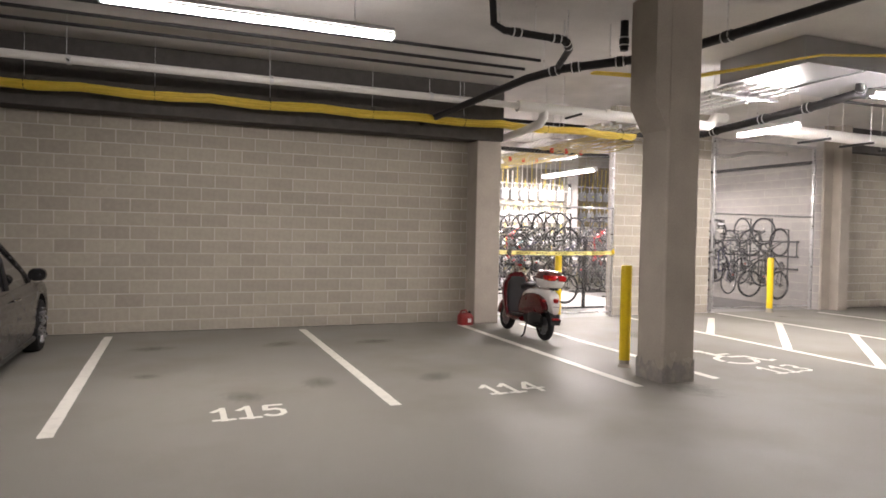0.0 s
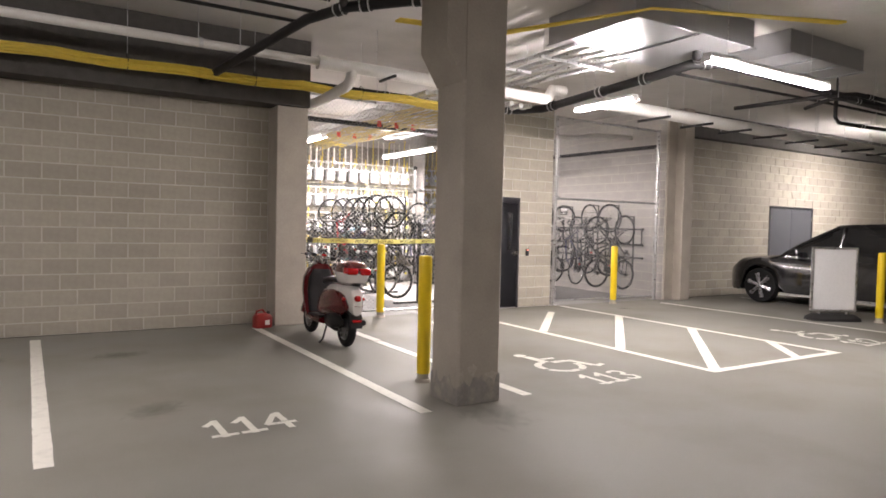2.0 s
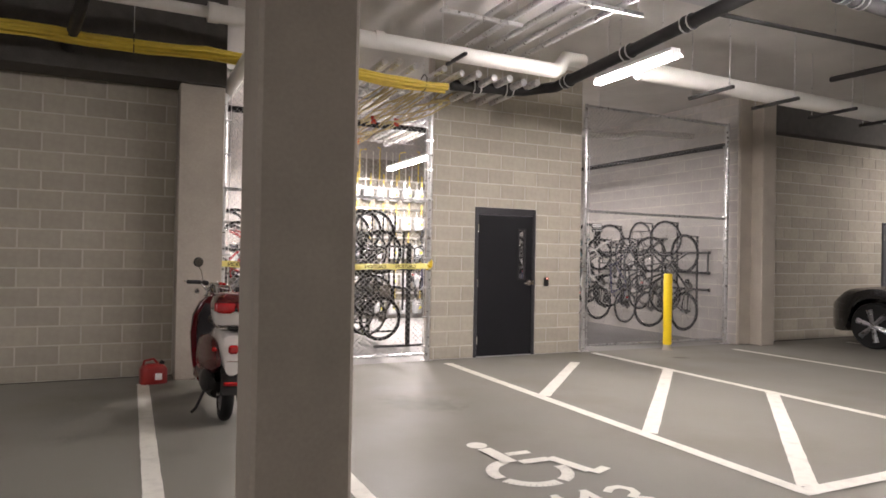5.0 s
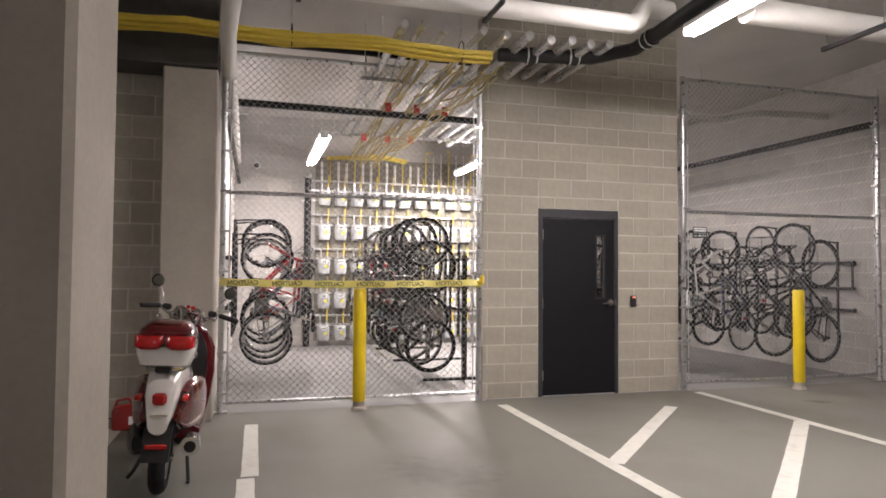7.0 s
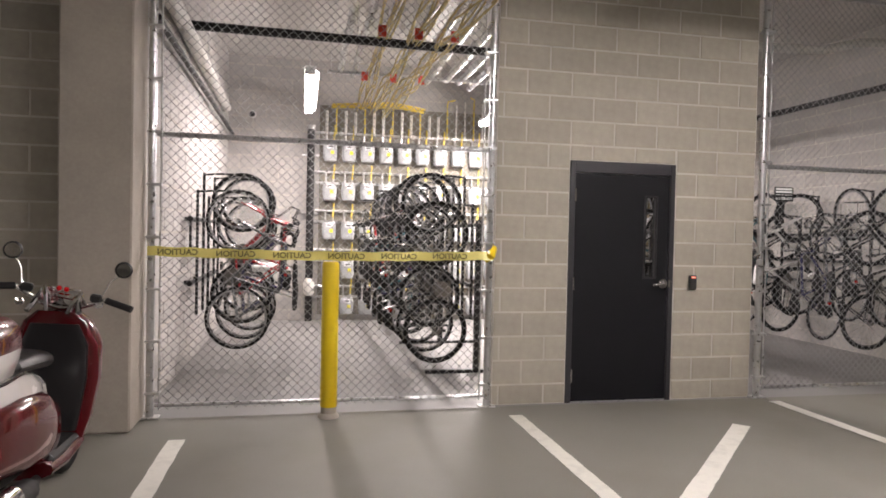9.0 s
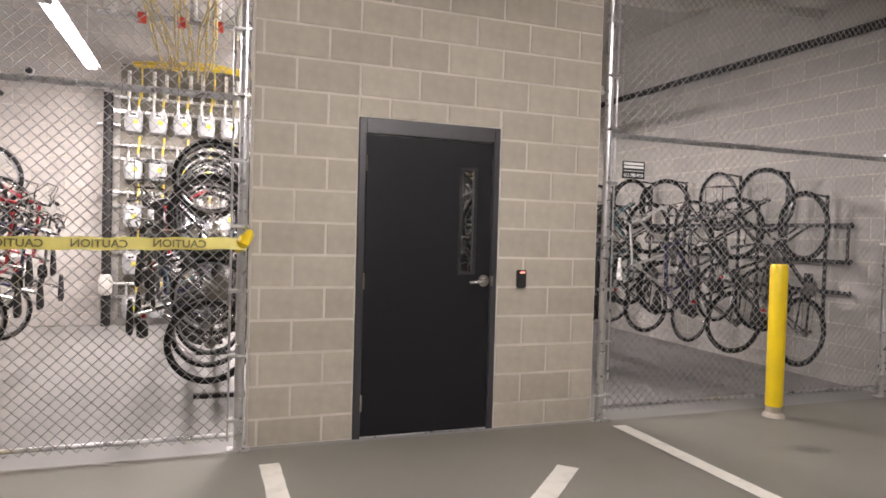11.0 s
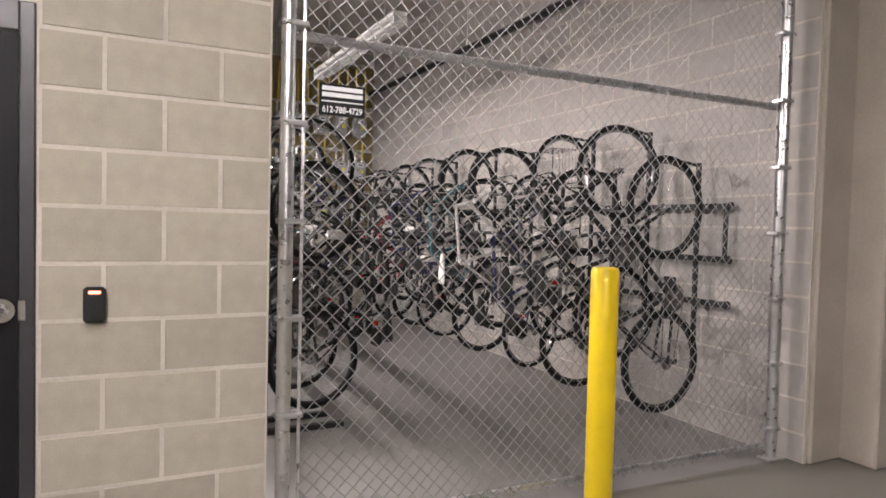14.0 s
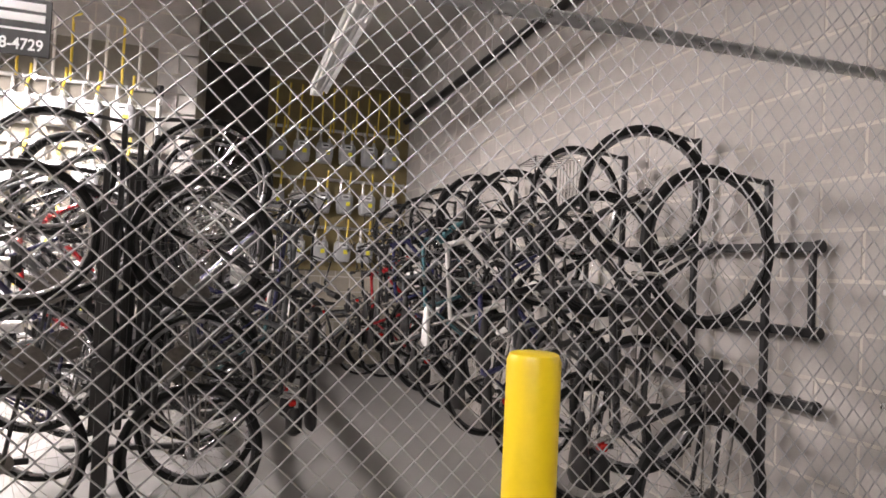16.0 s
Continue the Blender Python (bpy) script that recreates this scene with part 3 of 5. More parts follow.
# grey double doors in the far wall
dd = structure("door_2", G().box(17.965, 9.585, 0, 18.02, 9.78, 2.25, 0.004).box(19.96, 9.585, 0, 20.015, 9.78, 2.25, 0.004).box(18.02, 9.585, 2.19, 19.96, 9.78, 2.25, 0.004), M_FRAME, "grey steel double doors, closed, in the block wall", "door")
M_GREYDOOR = mat("grey_door_paint", (0.085, 0.088, 0.098), 0.45, scale=4, vary=0.1, bump=0.05)
for a, b, hx in ((18.022, 18.987, 18.03), (18.992, 19.958, 19.95)):
    lf = part("leaf", G().box(a, 9.6, 0.01, b, 9.645, 2.187, 0.003), M_GREYDOOR, dd)
    for z in (0.25, 1.1, 1.95):
        part("hinge", G().tube([(hx, 9.59, z - 0.055), (hx, 9.59, z + 0.055)], 0.01, 8), M_CHROME, lf)
    part("handle", G().tube([(18.93 if a < 18.5 else 19.05, 9.6, 1.0), (18.93 if a < 18.5 else 19.05, 9.55, 1.0), (18.83 if a < 18.5 else 19.15, 9.55, 1.0)], 0.012, 8), M_CHROME, lf)


# ---- chain-link fences ----
PITCH = 0.0718


def chain_link(x0, x1, z0, z1, y, r=0.0027):
    """Woven zigzag wires; each hooks its neighbour where they turn."""
    g = G()
    n = int(round((x1 - x0) / (PITCH / 2)))
    px = (x1 - x0) / n
    rows = int((z1 - z0) / (PITCH / 2))
    for i in range(n):
        cx = x0 + (i + 0.5) * px
        pts = []
        for k in range(rows + 1):
            s = 1 if (k + i) % 2 else -1
            pts.append((cx + s * (px / 2 + 0.001), y + s * 0.0028, z0 + k * PITCH / 2))
        n0 = len(g.v)
        vs = []
        for p in pts:
            vs += [(p[0], p[1] - r * 1.2, p[2]), (p[0] + r * 1.3, p[1], p[2]), (p[0], p[1] + r * 1.2, p[2]), (p[0] - r * 1.3, p[1], p[2])]
        fs = [(k * 4 + j, k * 4 + (j + 1) % 4, k * 4 + 4 + (j + 1) % 4, k * 4 + 4 + j) for k in range(rows) for j in range(4)]
        g.add(vs, fs, True)
    return g


def fence(name, x0, x1, y, top, rail, bottom, label):
    t = thing(name, (x0, y, 0), label, "fence")
    w = x1 - x0
    for x in (0, w):
        p = part("post", G().tube([(x, 0, 0), (x, 0, top)], 0.030, 14), M_GALV, t, "bright galvanised steel post")
        part("base_plate", G().box(x - 0.07, -0.05, 0, x + 0.07, 0.05, 0.012, 0.003), M_GALV, p)
        s = 1 if x == 0 else -1
        part("tension_bar", G().tube([(x + s * 0.065, 0.0, bottom), (x + s * 0.065, 0.0, top - 0.03)], 0.007, 6), M_GALV, t)
        z = bottom + 0.12
        while z < top - 0.1:
            part("clamp", G().box(x - 0.036 if s > 0 else x - 0.075, -0.035, z, x + 0.075 if s > 0 else x + 0.036, 0.035, z + 0.022, 0.004), M_GALV, t)
            z += 0.40
    part("top_rail", G().tube([(0.03, 0, top - 0.03), (w - 0.03, 0, top - 0.03)], 0.021, 10), M_GALV, t)
    part("rail", G().tube([(0.03, 0.026, rail), (w - 0.03, 0.026, rail)], 0.021, 12), M_GALV, t, "horizontal steel rail tied to the mesh")
    part("bottom_rail", G().tube([(0.03, 0.022, bottom + 0.03), (w - 0.03, 0.022, bottom + 0.03)], 0.016, 8), M_GALV, t)
    m = part("mesh", chain_link(0.06, w - 0.06, bottom, top - 0.02, 0.0), M_WIRE, t, "woven chain-link wire mesh", auto=False)
    x = 0.2
    while x < w - 0.1:
        part("tie", G().ring((x, 0.02, rail), (1, 0, 0), 0.025, 0.0022, 12, 5), M_WIRE, t)
        x += 0.3
    return t


fence("chain_link_fence", 10.59, 13.60, 9.575, 3.80, 2.155, 0.06, "tall chain-link fence with steel posts closing the bicycle cage")
fa = fence("chain_link_fence", 5.30, 7.98, 9.575, 3.62, 2.18, 0.06, "tall chain-link fence panel crossed by yellow caution tape")

# company sign on the mesh
sg = thing("fence_sign", (10.815, 9.565, 1.90), "small black sign with white lettering wired to the fence", "sign")
part("plate", G().box(-0.10, -0.004, -0.065, 0.10, 0.0, 0.065, 0.001), M_BLACK, sg)
M_SIGNWHITE = mat("sign_white", (0.86, 0.86, 0.86), 0.5, scale=30, vary=0.05, bump=0)
for z, w in ((0.048, 0.088), (0.022, 0.088)):
    part("line_of_letters", G().box(-w, -0.0055, z - 0.010, w, -0.004, z + 0.008), M_SIGNWHITE, sg)
part("rule", G().box(-0.09, -0.0055, -0.009, 0.09, -0.004, -0.004), M_SIGNWHITE, sg)


def sign_text(name, body, size, at, parent, material, rz=0.0, mirror=False, squash=1.0):
    cu = bpy.data.curves.new(name, "FONT")
    cu.body, cu.size, cu.align_x, cu.offset = body, size, "CENTER", size * 0.02
    tmp = bpy.data.objects.new(name, cu)
    scene.collection.objects.link(tmp)
    bpy.context.view_layer.update()
    me = bpy.data.meshes.new_from_object(tmp)
    bpy.data.objects.remove(tmp)
    for v in me.vertices:
        v.co = ((-v.co.x if mirror else v.co.x) * squash, 0, v.co.y)
    if mirror:
        me.flip_normals()
    me.materials.clear()
    me.materials.append(material)
    ob = new(name, me)
    ob.parent = parent
    ob.location = at
    return ob


sign_text("phone_number", "612-788-4729", 0.036, (0, -0.006, -0.052), sg, M_SIGNWHITE, squash=0.86)

# caution tape, its print seen from behind
tp = thing("caution_tape", (5.28, 9.530, 1.285), "yellow caution tape stretched across the fence, print reversed", "tape")
M_TAPE = mat("yellow_tape", (0.78, 0.70, 0.22), 0.35, scale=8, vary=0.08, bump=0.15)
M_PRINT = mat("tape_print", (0.16, 0.14, 0.05), 0.5, scale=30, vary=0.1, bump=0)
n = 40
vs = []
for i in range(n + 1):
    x = 2.72 * i / n
    sag = -0.02 * math.sin(math.pi * i / n) + 0.004 * math.sin(i * 1.7)
    tilt = 0.012 * math.sin(i * 0.5)
    vs += [(x, tilt, sag + 0.036), (x, -tilt, sag - 0.036)]
part("ribbon", G().add(vs, [(2 * i, 2 * i + 1, 2 * i + 3, 2 * i + 2) for i in range(n)], True), M_TAPE, tp, auto=False)
for i in range(6):
    x = 0.22 + 0.425 * i
    sign_text("print", "CAUTION", 0.062, (x, -0.016, -0.020 - 0.02 * math.sin(math.pi * x / 2.72)), tp, M_PRINT, mirror=True, squash=1.05)
part("knot", G().tube([(2.68, 0.045, -0.05), (2.70, 0.0, 0.0), (2.73, 0.05, 0.05), (2.70, 0.09, 0.02)], [0.02, 0.04, 0.042, 0.02], 8), M_YELLOW, tp, "bunched wrap of bright yellow tape")


# ---- bollards ----
def bollard(x, y, h, label):
    t = thing("bollard", (x, y, 0), label, "bollard", "yellow bollards")
    part("sleeve", G().turned([(0.064, 0.085), (0.066, 0.09), (0.066, h - 0.02), (0.060, h - 0.004), (0.052, h), (0.0, h)], n=24), M_YELLOW, t, "glossy yellow sleeve")
    part("stub", G().turned([(0.085, 0.0), (0.078, 0.02), (0.062, 0.035), (0.061, 0.09)], n=20), M_CONC, t, "bare grey concrete foot")
    return t


bollard(5.0, 5.17, 1.26, "yellow steel bollard beside the square column")
bollard(6.65, 9.43, 1.225, "yellow steel bollard before the taped fence")
bollard(12.04, 9.32, 1.21, "yellow steel bollard before the bicycle cage")
bollard(14.52, 5.32, 1.25, "yellow steel bollard beside the parked van")


# ---- bicycles ----
M_TYRE = mat("tyre_rubber", (0.012, 0.012, 0.012), 0.75, scale=40, vary=0.25, bump=0.2)
M_RIM = mat("rim_alloy", (0.30, 0.30, 0.31), 0.3, 0.9, scale=20, vary=0.1, bump=0)
M_RIMBLACK = mat("rim_black", (0.03, 0.03, 0.032), 0.35, 0.2, scale=20, vary=0.1, bump=0)
M_CHAIN = mat("chain_steel", (0.16, 0.15, 0.14), 0.4, 0.9, scale=40, vary=0.3, bump=0.1)
M_SADDLE = mat("saddle_vinyl", (0.02, 0.019, 0.019), 0.5, scale=20, vary=0.15, bump=0.1)
M_SADDLEW = mat("white_vinyl", (0.75, 0.74, 0.72), 0.45, scale=20, vary=0.06, bump=0.05)
M_GRIP = mat("grip_rubber", (0.025, 0.024, 0.024), 0.7, scale=60, vary=0.2, bump=0.2)


M_REARLAMP = mat("red_lamp_plastic", (0.4, 0.012, 0.01), 0.2, scale=30, vary=0.1, bump=0)


for m in (M_TYRE, M_SADDLE, M_GRIP):
    dull(m, 0.22)


def paint(name, c, r=0.28):
    return mat(name, c, r, scale=10, vary=0.08, bump=0.02, coat=0.6)


def bicycle(colour, rim, saddle, wheel_r, bars, label, fenders=False, basket=False):
    """A bicycle in its own plane: x ahead, z up, rear axle at x = 0."""
    t = thing("bicycle", (0, 0, 0), label, "bicycle", "hanging bicycles")
    R = wheel_r
    wb = 1.03
    for name, cx in (("rear_wheel", 0.0), ("front_wheel", wb)):
        w = part(name, G().ring((cx, 0, R), (0, 1, 0), R - 0.020, 0.0205 if bars == "flat" else 0.015, 40, 8), M_TYRE, t)
        part("rim", G().ring((cx, 0, R), (0, 1, 0), R - 0.046, 0.011, 40, 6), rim, w)
        sp = G()
        for i in range(24):
            a = 2 * math.pi * i / 24
            s = 0.028 if i % 2 else -0.028
            b = a + (0.5 if i % 4 < 2 else -0.5)
            sp.tube([(cx + 0.022 * math.cos(b), s, R + 0.022 * math.sin(b)), (cx + (R - 0.05) * math.cos(a), 0, R + (R - 0.05) * math.sin(a))], 0.0011, 3, cap=False)
        part("spokes", sp, M_CHROME, w, auto=False)
        part("hub", G().turned([(0.012, -0.055), (0.012, -0.035), (0.026, -0.032), (0.026, -0.026), (0.014, -0.02), (0.014, 0.02), (0.026, 0.026), (0.026, 0.032), (0.012, 0.035), (0.012, 0.055)], (cx, 0, R), "y", 12), M_RIM, w)
    bb, st, hd, hb = (0.43, 0, R - 0.06), (0.27, 0, R + 0.42), (0.80, 0, R + 0.47), (0.835, 0, R + 0.34)
    fr = G()
    fr.tube([bb, st], 0.016, 10).tube([st, hd], 0.016, 10).tube([bb, hb], 0.019, 10).tube([(0.79, 0, R + 0.50), (0.845, 0, R + 0.31)], 0.02, 10)
    for s in (-1, 1):
        fr.tube([(0.0, s * 0.062, R), (0.36, s * 0.045, R - 0.055), bb], 0.010, 8)
        fr.tube([(0.0, s * 0.062, R), (0.26, s * 0.02, R + 0.37)], 0.008, 8)
    part("frame", fr, colour, t)
    fk = G()
    for s in (-1, 1):
        fk.tube([(wb, s * 0.058, R), (0.93, s * 0.052, R + 0.20), (0.855, s * 0.04, R + 0.30)], [0.010, 0.013, 0.015], 8)
    fk.box(0.83, -0.055, R + 0.285, 0.88, 0.055, R + 0.315, 0.008)
    part("fork", fk, colour, t)
    part("seat_post", G().tube([st, (0.225, 0, R + 0.56)], 0.013, 8), M_CHROME, t)
    sec = []
    for x, w, h in ((-0.13, 0.065, 0.02), (-0.10, 0.075, 0.035), (-0.02, 0.06, 0.035), (0.06, 0.028, 0.03), (0.135, 0.016, 0.022), (0.15, 0.008, 0.012)):
        sec.append([(0.21 + x, w * math.cos(a), R + 0.585 + h * math.sin(a) * (1 if math.sin(a) > 0 else 0.6)) for a in np.linspace(0, 2 * math.pi, 13)[:-1]])
    part("saddle", G().loft(sec), saddle, t)
    part("stem", G().tube([(0.79, 0, R + 0.50), (0.775, 0, R + 0.555), (0.85, 0, R + 0.575)], 0.014, 8), M_BLACK, t)
    if bars == "drop":
        bar = []
        for s in (-1, 1):
            bar.append([(0.85, 0, R + 0.575), (0.85, s * 0.20, R + 0.575), (0.90, s * 0.215, R + 0.57), (0.95, s * 0.215, R + 0.52), (0.93, s * 0.215, R + 0.45), (0.84, s * 0.215, R + 0.43)])
        hb2 = part("handlebar", G().tube(bar[0], 0.0125, 8).tube(bar[1], 0.0125, 8), M_BLACK, t)
        for s in (-1, 1):
            part("brake_lever", G().tube([(0.96, s * 0.215, R + 0.56), (0.985, s * 0.215, R + 0.50), (0.96, s * 0.215, R + 0.43)], 0.009, 6), M_CHROME, hb2)
    else:
        hb2 = part("handlebar", G().tube([(0.80, -0.30, R + 0.60), (0.83, -0.14, R + 0.585), (0.85, 0, R + 0.575), (0.83, 0.14, R + 0.585), (0.80, 0.30, R + 0.60)], 0.012, 8), M_CHROME if rim is M_RIM else M_BLACK, t)
        for s in (-1, 1):
            part("grip", G().tube([(0.812, s * 0.20, R + 0.594), (0.80, s * 0.31, R + 0.60)], 0.017, 8), M_GRIP, hb2)
            part("brake_lever", G().tube([(0.83, s * 0.16, R + 0.585), (0.88, s * 0.19, R + 0.57), (0.87, s * 0.27, R + 0.565)], 0.006, 6), M_BLACK, hb2)
    cb = G()
    for s in (-1, 1):
        cb.tube([(0.86, s * 0.18, R + 0.57), (0.97, s * 0.12, R + 0.62), (1.00, s * 0.02, R + 0.54), (0.90, -s * 0.02, R + 0.42), (0.86, 0.02 * s, R + 0.33)], 0.0045, 5)
    cb.tube([(0.80, 0.02, R + 0.44), (0.55, 0.022, R + 0.455), (0.30, 0.022, R + 0.44), (0.12, 0.03, R + 0.25)], 0.004, 5)
    part("brake_cable", cb, M_BLACK, t)
    part("brake_caliper", G().tube([(0.90, -0.05, R + 0.27), (0.905, -0.05, R + 0.34), (0.90, 0.0, R + 0.375), (0.905, 0.05, R + 0.34), (0.90, 0.05, R + 0.27)], 0.009, 6), M_CHROME, t)
    if bars == "drop":
        part("bottle", G().turned([(0.0, 0.0), (0.034, 0.004), (0.036, 0.06), (0.033, 0.075), (0.036, 0.09), (0.035, 0.14), (0.018, 0.165), (0.012, 0.19), (0.0, 0.19)], (0.53, 0.0, R + 0.14), "z", 14), M_SADDLEW, t, "pale drinking bottle")
    elif not fenders:
        part("saddle_bag", G().loft([[(0.10 + dx, w * math.cos(a), R + 0.50 + h * math.sin(a)) for a in np.linspace(0, 2 * math.pi, 11)[:-1]] for dx, w, h in ((-0.05, 0.02, 0.02), (-0.03, 0.05, 0.045), (0.05, 0.045, 0.045), (0.09, 0.02, 0.025))]), M_SADDLE, t)
        part("rear_light", G().box(0.205, -0.02, R + 0.47, 0.235, 0.02, R + 0.505, 0.006), M_REARLAMP, t, "small red rear light")
    cr = part("crankset", G().turned([(0.0, -0.004), (0.092, -0.003), (0.095, 0), (0.092, 0.003), (0.0, 0.004)], (bb[0], -0.045, bb[2]), "y", 24), M_CHAIN, t)
    for s, a in ((-1, 0.9), (1, 0.9 + math.pi)):
        ex, ez = bb[0] + 0.17 * math.cos(a), bb[2] + 0.17 * math.sin(a)
        part("crank_arm", G().tube([(bb[0], s * 0.05, bb[2]), (ex, s * 0.07, ez)], [0.013, 0.010], 8), M_RIM, cr)
        part("pedal", G().box(ex - 0.045, s * 0.08, ez - 0.012, ex + 0.045, s * 0.17, ez + 0.012, 0.005), M_BLACK, cr)
    part("chain", G().tube([(0.0, -0.045, R + 0.04), (bb[0], -0.045, bb[2] + 0.09)], 0.004, 5).tube([(0.0, -0.045, R - 0.075), (bb[0], -0.045, bb[2] - 0.09)], 0.004, 5), M_CHAIN, t)
    part("cassette", G().turned([(0.045, -0.008), (0.045, 0.0), (0.03, 0.004), (0.022, 0.02)], (0, -0.05, R), "y", 16), M_CHAIN, t)
    part("derailleur", G().box(-0.012, -0.055, R - 0.10, 0.018, -0.04, R - 0.02, 0.004), M_BLACK, t)
    if fenders:
        for cx, a0, a1 in ((0.0, 20, 170), (wb, 50, 175)):
            pts = [(cx + (R + 0.014) * math.cos(radians(a)), 0, R + (R + 0.014) * math.sin(radians(a))) for a in np.linspace(a0, a1, 14)]
            part("mudguard", G().tube(pts, 0.014, 6), M_BLACK, t)
    if basket:
        bk = G()
        for z in (0.20,):
            bk.tube([(0.92, -0.15, R + 0.40 + z), (0.92, 0.15, R + 0.40 + z), (1.15, 0.15, R + 0.40 + z), (1.15, -0.15, R + 0.40 + z)], 0.004, 4, closed=True)
        for y in np.linspace(-0.15, 0.15, 7):
            bk.tube([(0.92, y, R + 0.60), (0.92, y, R + 0.40), (1.15, y, R + 0.40), (1.15, y, R + 0.60)], 0.002, 4)
        bk = part("basket", bk, M_BLACK, t)
        bk["kind"] = "stuff"
    return t


BIKES = [
    bicycle(paint("black_frame", (0.015, 0.015, 0.017)), M_RIMBLACK, M_SADDLE, 0.345, "flat", "black bicycle hung upright by its wheel on a rack"),
    bicycle(paint("navy_frame", (0.03, 0.03, 0.09)), M_RIM, M_SADDLE, 0.34, "drop", "dark blue road bicycle hung upright on a rack"),
    bicycle(paint("red_frame", (0.35, 0.02, 0.025)), M_RIM, M_SADDLE, 0.335, "flat", "red bicycle hung upright by its wheel on a rack"),
    bicycle(paint("white_frame", (0.55, 0.54, 0.52)), M_RIMBLACK, M_SADDLEW, 0.34, "flat", "white-framed bicycle with a white saddle hung upright", True),
    bicycle(paint("grey_frame", (0.10, 0.105, 0.11)), M_RIM, M_SADDLE, 0.34, "drop", "grey road bicycle hung upright on a rack"),
    bicycle(paint("teal_frame", (0.05, 0.13, 0.15)), M_RIMBLACK, M_SADDLE, 0.345, "flat", "dull blue-green bicycle hung upright on a rack", True),
    bicycle(paint("charcoal_frame", (0.03, 0.028, 0.028)), M_RIM, M_SADDLE, 0.34, "flat", "charcoal bicycle with silver rims hung upright", False, True),
]
_used = set()


def hang(kind, x, y, z, side, lean=0.0):
    """Hangs a bicycle by its front wheel. side -1: its saddle looks to -x, +1: to +x."""
    up = Vector((side, 0, 0))
    fwd = Vector((0, 0, 1))
    left = up.cross(fwd)
    m = Matrix.Translation((x, y, z)) @ pose(0, 0, 0, 0, 0, lean) @ Matrix((fwd, left, up)).transposed().to_4x4()
    if kind in _used:
        return copy_thing(BIKES[kind], m)
    _used.add(kind)
    BIKES[kind].matrix_basis = m
    return BIKES[kind]


M_RACK = mat("black_rack_steel", (0.02, 0.02, 0.021), 0.45, 0.3, scale=20, vary=0.2, bump=0.1)


def rack(name, y0, y1, x, side, ys, label, posts=(), reach=0.1):
    """Rails along y that carry bicycles, with a wheel hook and tray for each, and legs where it stands free."""
    t = thing(name, (x, y0, 0), label, "bicycle rack", "bicycle racks")
    L = y1 - y0
    for z in (0.90, 1.205, 1.565):
        r = part("rail", G().box(-0.02, 0, z - 0.02, 0.02, L, z + 0.02, 0.004), M_RACK, t)
        for yy in (0, L):
            part("end_cap", G().turned([(0.028, -0.01), (0.03, 0.0), (0.028, 0.01)], (0, yy, z), "y", 12), M_RACK, r)
    part("link", G().box(-0.012, 0.02, 1.22, 0.012, 0.045, 1.55, 0.003), M_RACK, t)
    if not posts:
        for yy in np.linspace(0.15, L - 0.15, 4):
            for z in (0.90, 1.565):
                part("wall_bracket", G().box(-side * 0.015, yy - 0.025, z - 0.02, -side * 0.14, yy + 0.025, z + 0.02, 0.003), M_RACK, t)
    for yy in posts:
        p = part("post", G().box(-0.03, yy - 0.03, 0, 0.03, yy + 0.03, 1.62, 0.004), M_RACK, t)
        part("foot", G().box(-0.55, yy - 0.03, 0.0, 0.55, yy + 0.03, 0.035, 0.006), M_RACK, p)
    for yy, z in ys:
        u = part("upright", G().box(side * 0.022, yy - y0 + 0.055, 0.55, side * 0.05, yy - y0 + 0.085, z + 0.02, 0.003), M_RACK, t)
        tip = reach + 0.34
        part("hook", G().tube([(side * 0.03, yy - y0 + 0.07, z + 0.0), (side * tip * 0.45, yy - y0 + 0.06, z + 0.015), (side * tip * 0.8, yy - y0 + 0.02, z + 0.012), (side * tip, yy - y0 - 0.01, z + 0.006), (side * (tip + 0.03), yy - y0 - 0.01, z + 0.02)], 0.011, 6), M_RACK, u)
    return t


def row(y0, count, step, x, side, kinds, low, high, rackx, name, label, posts=(), first_high=False):
    ys = []
    rnd = random.Random(int(x * 10))
    for i in range(count):
        z = high if (i % 2 == 0) == first_high else low
        z += rnd.uniform(-0.03, 0.03)
        y = y0 + i * step + rnd.uniform(-0.03, 0.03)
        lean = rnd.uniform(-13, 13)
        hang(kinds[i % len(kinds)], x, y, z, side, lean)
        ys.append((y + side * 0.34 * math.sin(radians(lean)), z + 1.03 + 0.302))
    rack(name, y0 - 0.18, y0 + count * step - 0.15, rackx, side, ys, label, posts, abs(rackx - x))


row(10.16, 14, 0.401, 13.58, -1, [0, 6, 0, 4, 1, 3, 0, 5, 4, 1, 0, 6, 2], 0.505, 0.785, 13.64, "bicycle_rack", "black steel bicycle rack fixed along the block wall")
row(11.26, 11, 0.36, 10.86, 1, [0, 4, 6, 1, 0, 3, 5], 0.46, 0.78, 10.82, "bicycle_rack", "black free-standing bicycle rack crowded with bicycles", posts=(0.1, 2.0, 3.6))
row(11.38, 10, 0.36, 10.74, -1, [6, 4, 1, 0, 4, 2], 0.46, 0.78, 10.78, "bicycle_rack", "black free-standing bicycle rack, its back row full", posts=(0.25, 3.2))
row(11.02, 12, 0.31, 8.16, -1, [0, 6, 4, 0, 1, 0, 5, 2], 0.44, 0.78, 8.25, "bicycle_rack", "black free-standing bicycle rack packed with bicycles", posts=(0.1, 2.0, 3.6), first_high=False)
row(11.5, 5, 0.42, 5.42, 1, [4, 2, 1, 2, 4], 0.50, 0.74, 5.30, "bicycle_rack", "black steel bicycle rack on the pale side wall", posts=())


